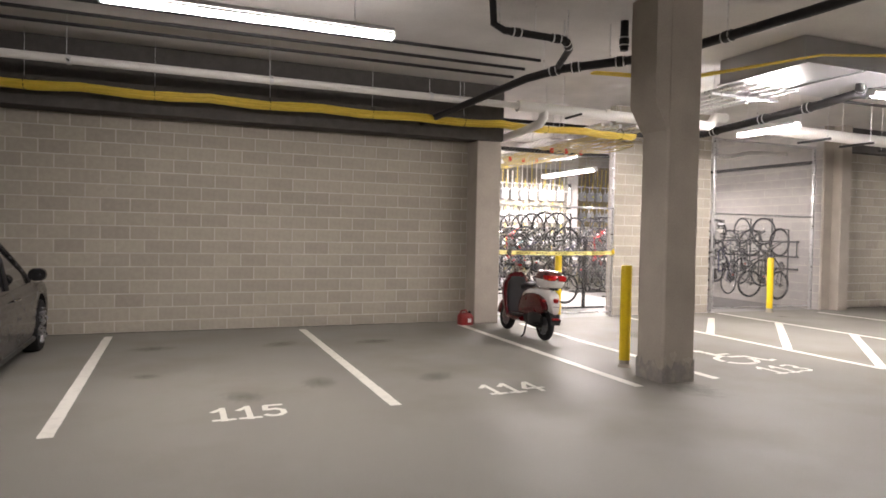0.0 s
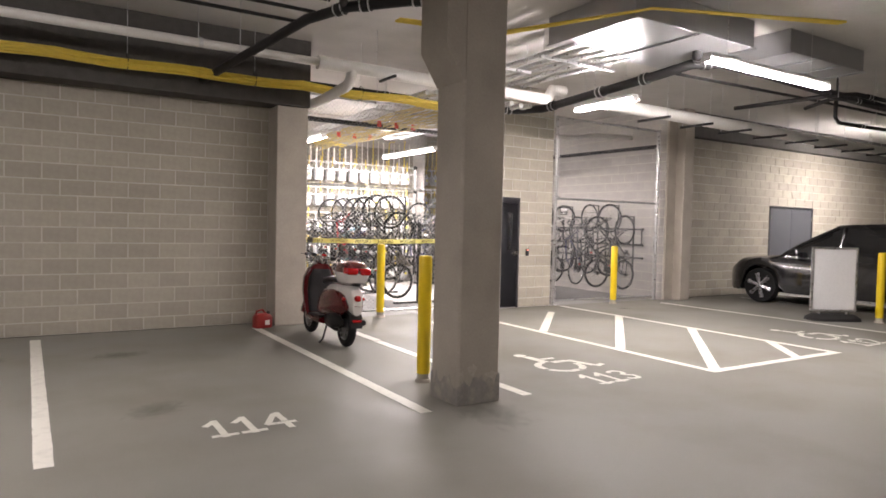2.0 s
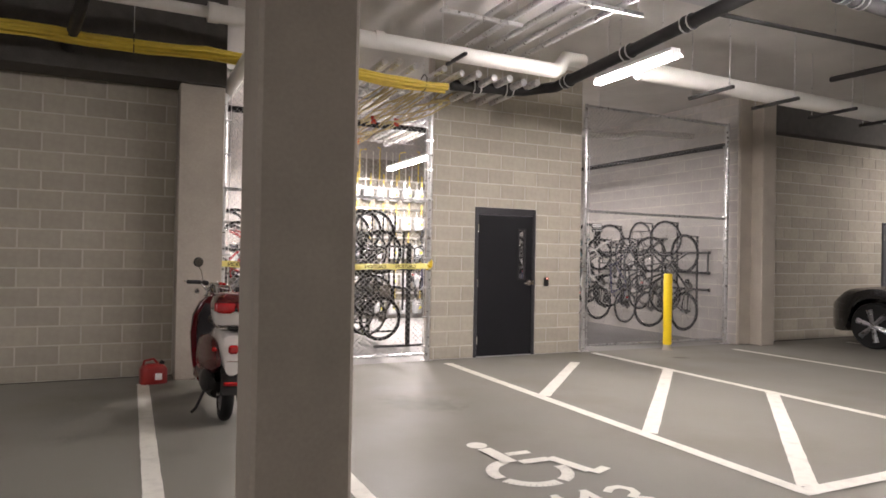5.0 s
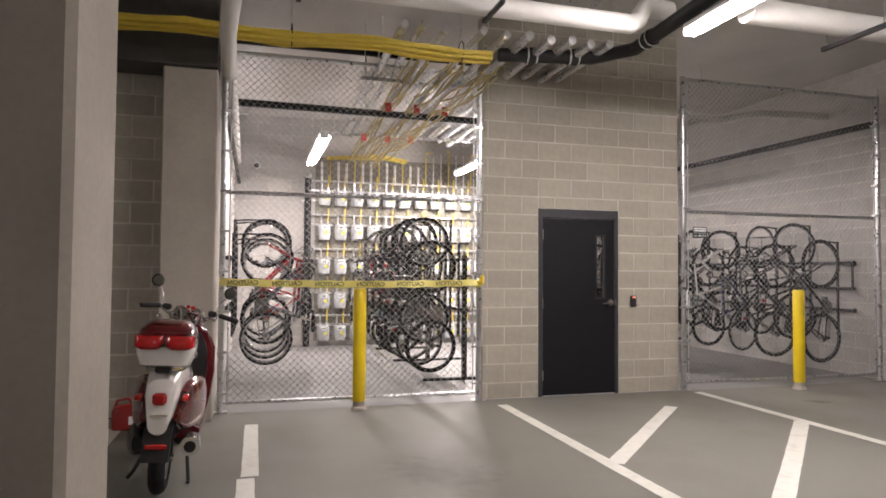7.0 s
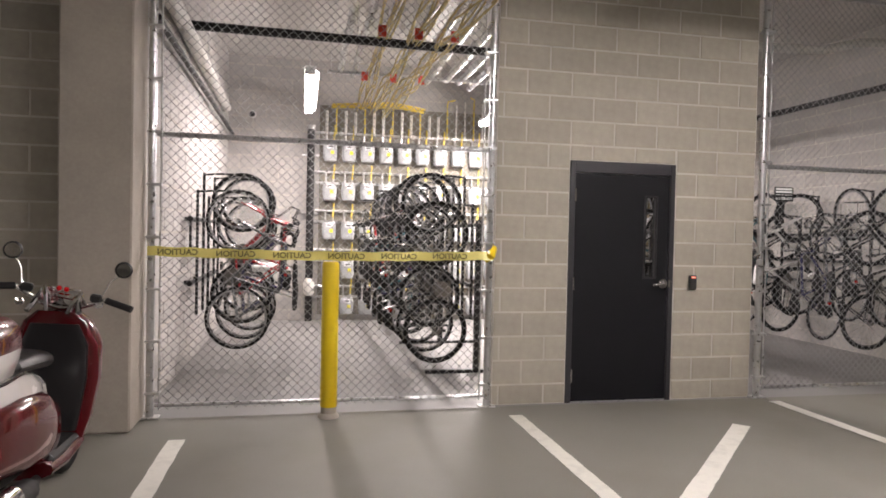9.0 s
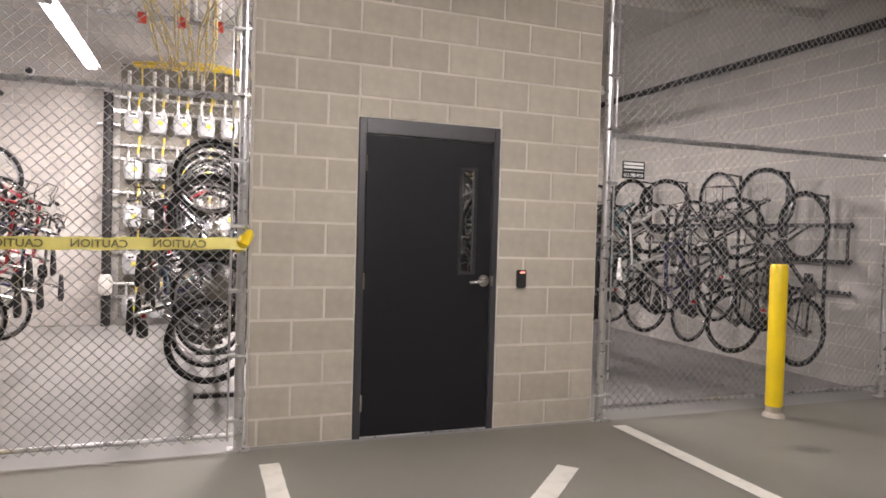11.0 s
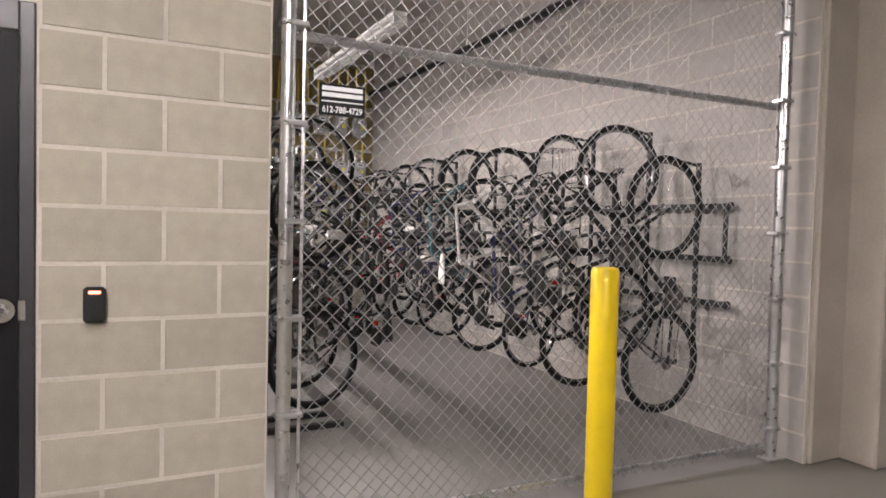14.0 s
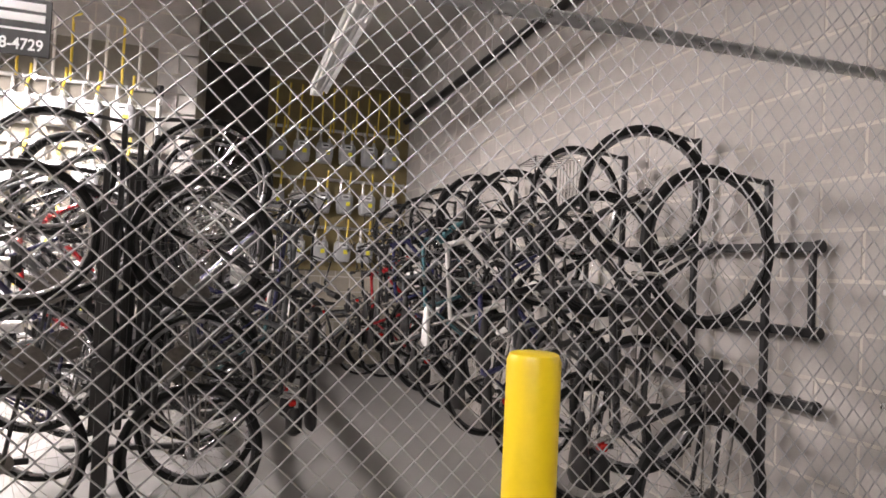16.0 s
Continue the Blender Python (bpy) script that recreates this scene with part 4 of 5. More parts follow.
# bicycles that stand on the floor where the aisle ends
for kind, x, y, turn, tint in ((0, 12.15, 16.6, 4, "black"), (4, 11.95, 16.25, -5, "grey"), (6, 12.2, 15.95, 3, "charcoal")):
    ob = copy_thing(BIKES[kind], pose(x, y, 0.0, 9, 0, turn))
    tagged(ob, tint + " bicycle standing on the floor against the meters", "bicycle", "standing bicycles")


# ---- gas meters and their pipework ----
M_METER = mat("meter_grey", (0.40, 0.41, 0.42), 0.45, scale=12, vary=0.08, bump=0.05)
M_FACE = mat("meter_face", (0.72, 0.73, 0.74), 0.35, scale=12, vary=0.05, bump=0)
M_TAG = mat("yellow_tag", (0.78, 0.72, 0.05), 0.5, scale=12, vary=0.05, bump=0)
M_YPIPE = mat("yellow_gas_tube", (0.70, 0.52, 0.06), 0.45, scale=12, vary=0.12, bump=0.05)
M_REDTAG = mat("red_tag", (0.65, 0.06, 0.03), 0.5, bump=0)
M_TUBES = mat("dusty_yellow_tube", (0.50, 0.40, 0.16), 0.5, scale=12, vary=0.2, bump=0.05)
M_BOARD = mat("unlit_board", (0.20, 0.185, 0.155), 0.8, scale=3, vary=0.2, bump=0.1, stain=(0.12, 0.11, 0.09), stain_scale=2)
M_PLY = mat("plywood_board", (0.26, 0.21, 0.10), 0.75, scale=3, vary=0.2, bump=0.1, stain=(0.16, 0.13, 0.06), stain_scale=2)


def gas_meter():
    t = thing("gas_meter", (0, 0, 0), "grey gas meter with a white dial and yellow tag", "gas meter", "rows of gas meters")
    sec = []
    for z, w, d in ((-0.18, 0.06, 0.05), (-0.17, 0.085, 0.075), (-0.10, 0.098, 0.085), (0.0, 0.10, 0.085), (0.05, 0.095, 0.08), (0.075, 0.08, 0.065)):
        w, z = w * 1.16, z * 1.1
        sec.append([(w * (abs(math.cos(a)) ** 0.6) * (1 if math.cos(a) > 0 else -1), -0.09 + d * (abs(math.sin(a)) ** 0.6) * (1 if math.sin(a) > 0 else -1), z) for a in np.linspace(0, 2 * math.pi, 17)[:-1]])
    part("case", G().loft(sec), M_METER, t)
    part("bracket", G().box(-0.05, -0.03, -0.02, 0.05, 0.036, 0.02, 0.003).box(-0.075, -0.045, 0.245, -0.045, 0.036, 0.275, 0.003), M_GALV, t)
    part("index", G().box(-0.055, -0.185, 0.0, 0.055, -0.17, 0.065, 0.006), M_FACE, t, "white dial plate")
    part("dial", G().box(-0.035, -0.187, 0.025, 0.035, -0.185, 0.045), M_BLACK, t)
    part("tag", G().box(0.005, -0.180, -0.085, 0.06, -0.176, -0.03), M_TAG, t, "bright yellow paper tag")
    for s in (-1, 1):
        part("union", G().turned([(0.022, 0.07), (0.026, 0.075), (0.026, 0.105), (0.018, 0.11), (0.018, 0.15)], (s * 0.06, -0.09, 0), "z", 12), M_GALV, t)
    part("riser", G().tube([(-0.06, -0.09, 0.14), (-0.06, -0.09, 0.24), (-0.06, -0.03, 0.27)], 0.016, 8), M_GALV, t)
    part("outlet", G().tube([(0.06, -0.09, 0.14), (0.06, -0.09, 0.20), (0.075, -0.05, 0.30), (0.075, -0.05, 0.40)], 0.014, 8), M_YPIPE, t, "thin yellow gas outlet pipe")
    return t


meter = gas_meter()
first = True
for zi, z in enumerate((2.82, 2.18, 1.54, 0.90, 0.30)):
    for i in range(12):
        x = 6.84 + 0.3075 * i
        if first:
            meter.matrix_basis, first = pose(x, 15.28, z), False
        else:
            copy_thing(meter, pose(x, 15.28, z))
for z in (2.96, 2.28, 1.62):
    for i in range(6):
        copy_thing(meter, pose(11.86 + 0.31 * i, 17.04, z))

for z in (2.82, 2.18, 1.54, 0.90, 0.30):
    hd = thing("gas_header", (6.6, 15.23, z + 0.27), "grey steel gas header pipe along the meter wall", "pipe", "gas headers")
    part("pipe", G().tube([(0, 0, 0), (3.9, 0, 0)], 0.022, 10), M_GALV, hd)
    part("strut", G().box(-0.05, 0.02, -0.20, 3.95, 0.045, -0.16, 0.004), M_GALV, hd)
    for x in (0.4, 1.6, 2.8):
        part("clamp", G().box(x, -0.03, -0.03, x + 0.04, 0.05, 0.03, 0.006), M_GALV, hd)
# the headers' shared feed at the end of the meter wall
hd = thing("gas_feed", (10.55, 15.21, 0), "grey steel gas feed pipe joining the meter headers", "pipe")
part("pipe", G().tube([(0, 0, 0.02), (0, 0, 3.09)], 0.028, 10), M_GALV, hd)
for z in (2.82, 2.18, 1.54, 0.90, 0.30):
    part("tee", G().tube([(-0.06, 0, z + 0.27), (0.035, 0, z + 0.27)], 0.034, 10), M_BLACKPIPE, hd)
    part("collar", G().tube([(0, 0, z + 0.215), (0, 0, z + 0.325)], 0.036, 10), M_BLACKPIPE, hd)
for z in (3.23, 2.55, 1.89):
    hd = thing("gas_header", (11.72, 17.0, z), "grey steel gas header pipe along the deep wall", "pipe", "gas headers")
    part("pipe", G().tube([(0, 0, 0), (1.92, 0, 0)], 0.022, 10), M_GALV, hd)

rnd = random.Random(4)
for i in range(24):
    x = 6.78 + 0.155 * i
    w = i % 3 != 1
    rs = thing("riser_pipe", (x, 15.20, 3.08), "white riser pipe above the gas meters" if w else "thin yellow gas riser above the meters", "pipe", "risers over the meters")
    h = (0.40 if i < 13 else 0.62) + rnd.uniform(-0.05, 0.03)
    part("pipe", G().tube([(0, 0, 0), (0, 0, h)], (0.024 if i < 13 else 0.013) if w else 0.013, 8), M_WHITEPIPE if w else M_YPIPE, rs)
    if not w:
        part("bend", G().tube([(0, 0, h), (0.0, -0.05, h + 0.05), (0.10 * (1 if i % 2 else -1), -0.14, h + 0.06)], 0.012, 6), M_YPIPE, rs)
for i in range(12):
    x = 11.82 + 0.155 * i
    rs = thing("riser_pipe", (x, 16.98, 3.2), "thin yellow gas riser above the meters", "pipe", "risers over the meters")
    part("pipe", G().tube([(0, 0, 0), (0.02 * math.sin(i), 0, 0.62)], 0.013, 6), M_YPIPE, rs)

# sheets added behind the meters; their dark colour carries the wall's unlit look
bd = thing("backboard", (8.6, 15.294, 1.8), "grey-brown backboard behind the gas meters, toned dark like unlit wall", "board")
for k in range(3):
    part("sheet", G().box(-1.93 + 1.28 * k, -0.018, -1.7, -0.655 + 1.28 * k, 0.0, 1.75, 0.002), M_BOARD, bd)
bd = thing("backboard", (12.75, 17.085, 2.3), "brown plywood backboard behind the deep meters", "board")
for k in range(2):
    part("sheet", G().box(-1.05 + 1.13 * k, -0.02, -1.0, 0.076 + 0.86 * k, 0.0, 1.6, 0.002), M_PLY, bd)
bd = thing("dark_panel", (11.33, 17.085, 1.9), "tall dark panel in the cage's deep corner", "board")
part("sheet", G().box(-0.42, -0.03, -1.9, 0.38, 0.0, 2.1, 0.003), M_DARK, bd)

# sheaf of yellow tubes that gathers over the meters
ys = thing("yellow_tube_sheaf", (7.6, 14.95, 3.47), "tangle of yellow gas tubes gathered above the meters", "gas tubes")
for k in range(10):
    pts = []
    for i in range(9):
        u = i / 8
        pts.append((-0.75 + 1.5 * u, -0.12 + 0.03 * k + 0.03 * math.sin(3 * u + k), 0.06 * math.sin(math.pi * u) + 0.012 * (k % 4) + 0.015 * math.sin(7 * u + k)))
    part("tube", G().tube(pts, 0.011, 6), M_YPIPE, ys)

# conduits that run over the cage to the meters
for i, x in enumerate((6.87, 7.05, 7.25, 7.62, 7.85, 8.08, 8.30, 8.52, 8.72, 8.92)):
    cd = thing("conduit", (x, 8.4, 3.62 + 0.02 * (i % 2)), "shiny galvanised conduit running overhead into the cage", "conduit", "overhead conduits")
    part("pipe", G().tube([(0, 0, 0), (0, 4.6 + 0.2 * (i % 3), -0.06)], 0.038 if i < 5 else 0.044, 10), M_GALV, cd)
    for yy in (1.5, 3.0):
        part("coupling", G().tube([(0, yy, -0.02), (0, yy + 0.09, -0.02)], 0.047 if i < 5 else 0.052, 10), M_GALV, cd)
for y in (9.9, 12.9):
    sr = thing("strut_rail", (6.7, y, 3.535), "galvanised strut channel hung under the conduits", "strut", "overhead struts")
    part("channel", G().box(0, -0.02, -0.02, 2.4, 0.02, 0.02, 0.004), M_GALV, sr)
    for x in (0.05, 2.35):
        part("rod", G().tube([(x, 0, 0), (x, 0, CEIL - 3.535)], 0.005, 6), M_GALV, sr)
# yellow tubes that hang along the conduits
for b in range(3):
    ht = thing("hanging_tubes", (7.15 + 0.36 * b, 8.9, 3.52), "sagging bundle of yellow gas tubes under the conduits", "gas tubes", "hanging tube bundles")
    for k in range(7):
        pts = []
        for i in range(13):
            u = i / 12
            pts.append((0.07 * math.sin(k * 1.3) + 0.16 * u * (1 - b) + 0.03 * math.sin(9 * u + k), 6.0 * u, 0.03 * math.cos(k * 1.3) - (0.06 + 0.05 * b) * abs(math.sin(2.2 * math.pi * u + 0.4 * k)) + 0.02 * math.sin(5 * u + 2 * k)))
        part("tube", G().tube(pts, 0.011, 6), M_TUBES, ht)
    for u in (1.7, 3.6):
        part("warning_tag", G().box(-0.04, u, -0.16, 0.04, u + 0.006, -0.05), M_REDTAG, ht, "small red tag")

# yellow cable bundle along the wall
cb = thing("yellow_cable_bundle", (0, 8.74, 3.53), "thick bundle of yellow cables strapped overhead along the wall", "cables")
rnd = random.Random(9)
for k in range(16):
    a = 2 * math.pi * k / 16
    rr = 0.045 if k % 2 else 0.075
    pts = []
    x = X_WEST
    while x <= 7.86:
        sag = -0.035 * abs(math.sin(math.pi * (x - 0.2) / 1.6))
        pts.append((x, rr * 1.25 * math.cos(a) + rnd.uniform(-0.014, 0.014), sag + rr * 0.62 * math.sin(a) + rnd.uniform(-0.01, 0.01)))
        x += 0.28
    part("cable", G().tube(pts, 0.017, 6), M_YPIPE, cb)
for i in range(11):
    x = X_WEST + 0.5 + 1.6 * i
    part("strap", G().ring((x, 0, 0.0), (1, 0, 0), 0.10, 0.006, 14, 5), M_BLACK, cb)
    part("hanger", G().tube([(x, 0, 0.10), (x, 0, CEIL - 3.53)], 0.004, 5), M_GALV, cb)

# ---- white drain pipes ----
wp = thing("white_drain_pipe", (0, 8.0, 3.72), "white plastic drain pipe hung along the ceiling", "pipe", "white drain pipes")
part("thin_run", G().tube([(X_WEST, 0, 0.02), (4.95, 0, -0.01)], 0.055, 14), M_WHITEPIPE, wp)
part("thick_run", G().tube([(4.93, 0, -0.01), (8.75, 0, -0.03), (8.90, 0, -0.03), (8.98, 0.0, 0.02), (9.05, 0.0, 0.14), (9.35, 0.05, 0.16)], 0.088, 16), M_WHITEPIPE, wp)
for x in (4.93, 6.6):
    part("collar", G().tube([(x, 0, -0.01), (x + 0.10, 0, -0.01)], 0.096, 16), M_WHITEPIPE, wp)
part("branch", G().tube([(5.42, 0, -0.03), (5.42, 0.0, -0.16), (5.40, 0.08, -0.25), (5.36, 0.55, -0.31), (5.34, 1.45, -0.35), (5.27, 6.6, -0.42)], [0.075, 0.075, 0.075, 0.072, 0.07, 0.07], 14), M_WHITEPIPE, wp)
for x in (-4.0, -1.5, 1.0, 3.4):
    part("clamp", G().tube([(x, 0, 0), (x + 0.05, 0, 0)], 0.062, 14), M_GALV, wp)
for x in (-4, -1.5, 1.0, 3.4, 5.8, 7.4):
    part("hanger", G().tube([(x, 0, 0.05), (x, 0, CEIL - 3.72)], 0.005, 5), M_GALV, wp)
for x in (5.9, 7.5):
    part("bracket", G().box(x, -0.35, -0.135, x + 0.04, 0.12, -0.10, 0.004), M_BLACK, wp)
wp = thing("white_drain_pipe", (9.45, 7.15, 3.56), "long white insulated pipe hung on struts below the ceiling", "pipe", "white drain pipes")
part("run", G().tube([(0, 0, 0.0), (6.5, 0.05, -0.04), (14.0, 0.1, -0.05)], 0.105, 16), M_WHITEPIPE, wp)
for i in range(8):
    x = 1.0 + 1.1 * i
    s = part("strut", G().box(x, -0.42, -0.17, x + 0.04, 0.25, -0.13, 0.004), M_BLACKPIPE, wp)
    for y in (-0.36, 0.2):
        part("rod", G().tube([(x + 0.02, y, -0.15), (x + 0.02, y, CEIL - 3.56)], 0.005, 5), M_GALV, s)
wp = thing("white_drain_pipe", (11.0, 10.3, 3.55), "white pipe rising obliquely in the cage's front corner", "pipe", "white drain pipes")
part("run", G().tube([(-0.6, 0.1, -0.05), (0.9, 0.12, 0.0), (1.4, 0.1, 0.12), (2.62, 0.1, 0.16)], 0.05, 12), M_WHITEPIPE, wp)
part("hanger", G().tube([(0.5, 0.12, 0.04), (0.5, 0.12, CEIL - 3.55)], 0.005, 5), M_GALV, wp)


# ---- black iron pipes ----
def iron(name, pts, r, bands, label, group="black iron pipes"):
    o = Vector(pts[0])
    t = thing(name, pts[0], label, "pipe", group)
    loc = [Vector(p) - o for p in pts]
    part("run", G().tube(loc, r, 12), M_BLACKPIPE, t)
    for i, u in bands:
        a, b = loc[i], loc[i + 1]
        d = (b - a).normalized()
        p = a + (b - a) * u
        bd2 = part("coupling", G().tube([p - d * 0.06, p + d * 0.06], r * 1.22, 12), M_BLACKPIPE, t)
        for s in (-0.045, 0.045):
            part("band", G().tube([p + d * (s - 0.008), p + d * (s + 0.008)], r * 1.27, 12), M_GALV, bd2)
    for i in range(len(loc) - 1):
        p = (loc[i] + loc[i + 1]) / 2
        part("hanger", G().tube([p, (p.x, p.y, CEIL - o.z)], 0.005, 5), M_GALV, t)
    return t


iron("cast_iron_pipe", [(3.62, 9.57, 3.47), (4.15, 6.3, 3.71), (4.42, 5.85, 3.77), (5.3, 5.0, 3.83), (5.6, 3.2, 3.87), (6.0, -2.0, 3.9)], 0.055, [(1, 0.8), (2, 0.15), (2, 0.6), (3, 0.2), (3, 0.5)], "black cast iron drain pipe with steel band couplings")
iron("cast_iron_pipe", [(3.10, 5.2, 4.26), (3.12, 5.2, 3.99), (3.25, 5.19, 3.93), (4.0, 5.1, 3.89), (4.15, 5.25, 3.84), (4.35, 5.82, 3.79)], 0.042, [(2, 0.2), (2, 0.85), (3, 0.5)], "black drain branch with a trap under the ceiling")
iron("cast_iron_pipe", [(4.9, 5.2, 4.26), (4.9, 5.2, 3.9)], 0.05, [(0, 0.7)], "short black drain stub coming through the ceiling")
iron("cast_iron_pipe", [(7.95, 8.9, 3.60), (8.9, 8.72, 3.60), (9.2, 8.4, 3.62), (9.18, 5.9, 3.75), (9.3, 5.45, 3.83), (9.75, 5.2, 3.86), (13.2, 5.35, 3.82), (17.5, 5.4, 3.78)], 0.068, [(0, 0.35), (0, 0.8), (2, 0.1), (2, 0.55), (2, 0.9), (4, 0.4), (5, 0.03), (5, 0.1), (5, 0.17)], "long black cast iron main with bright band couplings")
iron("cast_iron_pipe", [(9.05, 5.2, 4.25), (9.05, 5.2, 4.02), (9.15, 5.25, 3.90), (9.4, 5.4, 3.86)], 0.06, [(0, 0.6), (2, 0.4)], "black drain bend dropping from the ceiling")
iron("sprinkler_pipe", [(9.6, 6.2, 3.92), (13.0, 6.0, 3.90), (19.0, 5.9, 3.90)], 0.024, [], "thin black sprinkler pipe under the ceiling", "sprinkler pipes")
iron("sprinkler_pipe", [(12.4, 6.9, 3.78), (12.55, 5.2, 3.78), (12.75, 5.0, 3.78), (16.5, 4.9, 3.78)], 0.036, [(2, 0.1)], "black sprinkler main bending along the ceiling", "sprinkler pipes")
iron("sprinkler_pipe", [(12.9, 5.9, 3.70), (12.45, 5.25, 3.70), (12.6, 5.08, 3.70), (14.2, 5.0, 3.70)], 0.03, [(2, 0.2)], "black sprinkler branch looping under the main", "sprinkler pipes")
iron("sprinkler_pipe", [(13.1, 5.5, 3.86), (13.1, 5.5, 3.52), (13.22, 5.5, 3.44), (15.4, 5.35, 3.44), (18.0, 5.3, 3.44)], 0.032, [(2, 0.3)], "black sprinkler drop bending under the main", "sprinkler pipes")
iron("sprinkler_pipe", [(12.75, 5.3, 4.10), (12.75, 5.3, 3.67)], 0.02, [], "short black pipe drop with a fitting", "sprinkler pipes")
iron("sprinkler_pipe", [(10.9, 3.2, 3.97), (13.5, 4.4, 3.97), (20.0, 4.4, 3.97)], 0.03, [(1, 0.2)], "black sprinkler pipe crossing above the stalls", "sprinkler pipes")
for y, z in ((7.35, 4.0), (7.0, 4.04), (6.55, 4.06)):
    iron("sprinkler_pipe", [(X_WEST, y, z), (4.5, y, z - 0.01)], 0.022, [], "thin dark pipe along the ceiling over the stalls", "sprinkler pipes")
iron("cage_pipe", [(5.3, 11.05, 3.45), (8.6, 11.15, 3.45), (10.8, 11.2, 3.45)], 0.045, [], "black pipe crossing the cage below the ceiling", "cage pipes")
iron("cage_pipe", [(5.3, 9.95, 3.84), (8.6, 9.95, 3.84)], 0.035, [(0, 0.5)], "black pipe just inside the fence's top", "cage pipes")
iron("cage_conduit", [(13.64, 9.7, 3.44), (13.64, 17.9, 3.5)], 0.045, [], "dark conduit along the cage's side wall", "cage pipes")
iron("cage_conduit", [(5.30, 9.7, 3.1), (5.30, 15.2, 3.0)], 0.03, [], "dark conduit along the cage's pale wall", "cage pipes")
bp = thing("black_standpipe", (6.53, 15.21, 0), "black iron standpipe with a white valve on the meter wall", "pipe")
part("run", G().tube([(0, 0, 0), (0, 0, 3.15)], 0.06, 14), M_BLACKPIPE, bp)
part("cap", G().tube([(0, 0, 3.13), (0, 0, 3.2)], 0.068, 14), M_GALV, bp)
part("valve", G().turned([(0.05, 0.42), (0.085, 0.46), (0.09, 0.62), (0.06, 0.70)], (0.0, -0.06, 0), "z", 14), M_WHITEPIPE, bp, "white painted valve body")
for z in (1.15, 1.75, 2.7):
    part("bracket", G().box(-0.14, 0.0, z, 0.14, 0.06, z + 0.03, 0.004), M_GALV, bp)
sc = thing("security_camera", (5.6, 15.23, 3.33), "small dark dome camera on the pale wall", "camera")
part("base", G().turned([(0.06, 0.0), (0.06, 0.03)], (0, 0.0, 0), "y", 16), M_FIXTURE, sc)
part("dome", G().turned([(0.045, -0.01), (0.045, -0.04), (0.03, -0.065), (0.0, -0.07)], (0, 0, 0), "y", 16), M_BLACK, sc)

# ---- air duct and strut trapezes ----
M_DUCT = mat("duct_steel", (0.42, 0.42, 0.43), 0.38, 0.75, scale=3, vary=0.12, bump=0.04)
du = thing("air_duct", (7.35, 4.7, 3.93), "wide galvanised air duct under the ceiling", "duct")
part("body", G().box(0, 0, 0, 2.2, 1.45, CEIL - 3.93 - 0.004, 0.006), M_DUCT, du)
for x in (0.0, 1.1, 2.2):
    part("flange", G().box(x - 0.015, -0.025, -0.025, x + 0.015, 1.475, 0.0, 0.004), M_DUCT, du)
du = thing("air_duct", (10.2, 4.6, 3.97), "galvanised air duct running beside the lamp", "duct")
part("body", G().box(0, 0, 0, 1.9, 0.9, CEIL - 3.97 - 0.004, 0.006), M_DUCT, du)
for x in (0.0, 0.63, 1.27, 1.9):
    part("flange", G().box(x - 0.015, -0.022, -0.022, x + 0.015, 0.922, 0.0, 0.004), M_DUCT, du)
for y, xa, xb in ((6.48, 7.5, 8.9), (7.3, 7.05, 8.0)):
    sr = thing("strut_rail", (xa, y, 3.87), "bright strut channel carrying pipes under the ceiling", "strut", "overhead struts")
    part("channel", G().box(0, -0.02, -0.02, xb - xa, 0.02, 0.02, 0.004), M_GALV, sr)
    for x in (0.06, xb - xa - 0.06):
        part("rod", G().tube([(x, 0, 0), (x, 0, CEIL - 3.87)], 0.005, 6), M_GALV, sr)
for i in range(5):
    cd = thing("conduit", (7.6 + 0.26 * i, 5.9, 3.93), "grey insulated pipe lying across the struts", "conduit", "overhead conduits")
    part("pipe", G().tube([(0, 0, 0), (0, 2.4, -0.02)], 0.032, 10), M_GALV, cd)
yb = thing("yellow_branch_cables", (5.2, 5.2, 3.97), "loose yellow cables crossing the ceiling by the column", "cables")
for k in range(3):
    part("cable", G().tube([(0.1, 1.2 + 0.05 * k, -0.02), (1.2, 0.7 + 0.03 * k, -0.10 - 0.01 * k), (2.2, -0.7, 0.0), (4.4, -1.6 + 0.04 * k, 0.03)], 0.016, 6), M_YPIPE, yb)


# ---- scooter ----
M_RED = mat("deep_red_enamel", (0.085, 0.003, 0.006), 0.22, scale=6, vary=0.08, bump=0.01, coat=1.0)
M_WHITE = mat("white_enamel_gloss", (0.72, 0.69, 0.66), 0.22, scale=6, vary=0.05, bump=0.01, coat=0.8)
M_LENS = mat("red_lens", (0.42, 0.008, 0.010), 0.15, scale=30, vary=0.12, bump=0.05, coat=1.0)
M_SHINE = mat("polished_chrome", (0.80, 0.80, 0.80), 0.08, 1.0, scale=20, vary=0.03, bump=0)
M_VINYL = mat("black_vinyl", (0.012, 0.011, 0.012), 0.38, scale=40, vary=0.2, bump=0.15)


def egg(cx, cy, cz, w, h, n=16, k=2.4):
    """A rounded ring across x."""
    out = []
    for i in range(n):
        a = 2 * math.pi * i / n
        c, s = math.cos(a), math.sin(a)
        out.append((cx, cy + w * math.copysign(abs(c) ** (2 / k), c), cz + h * math.copysign(abs(s) ** (2 / k), s)))
    return out


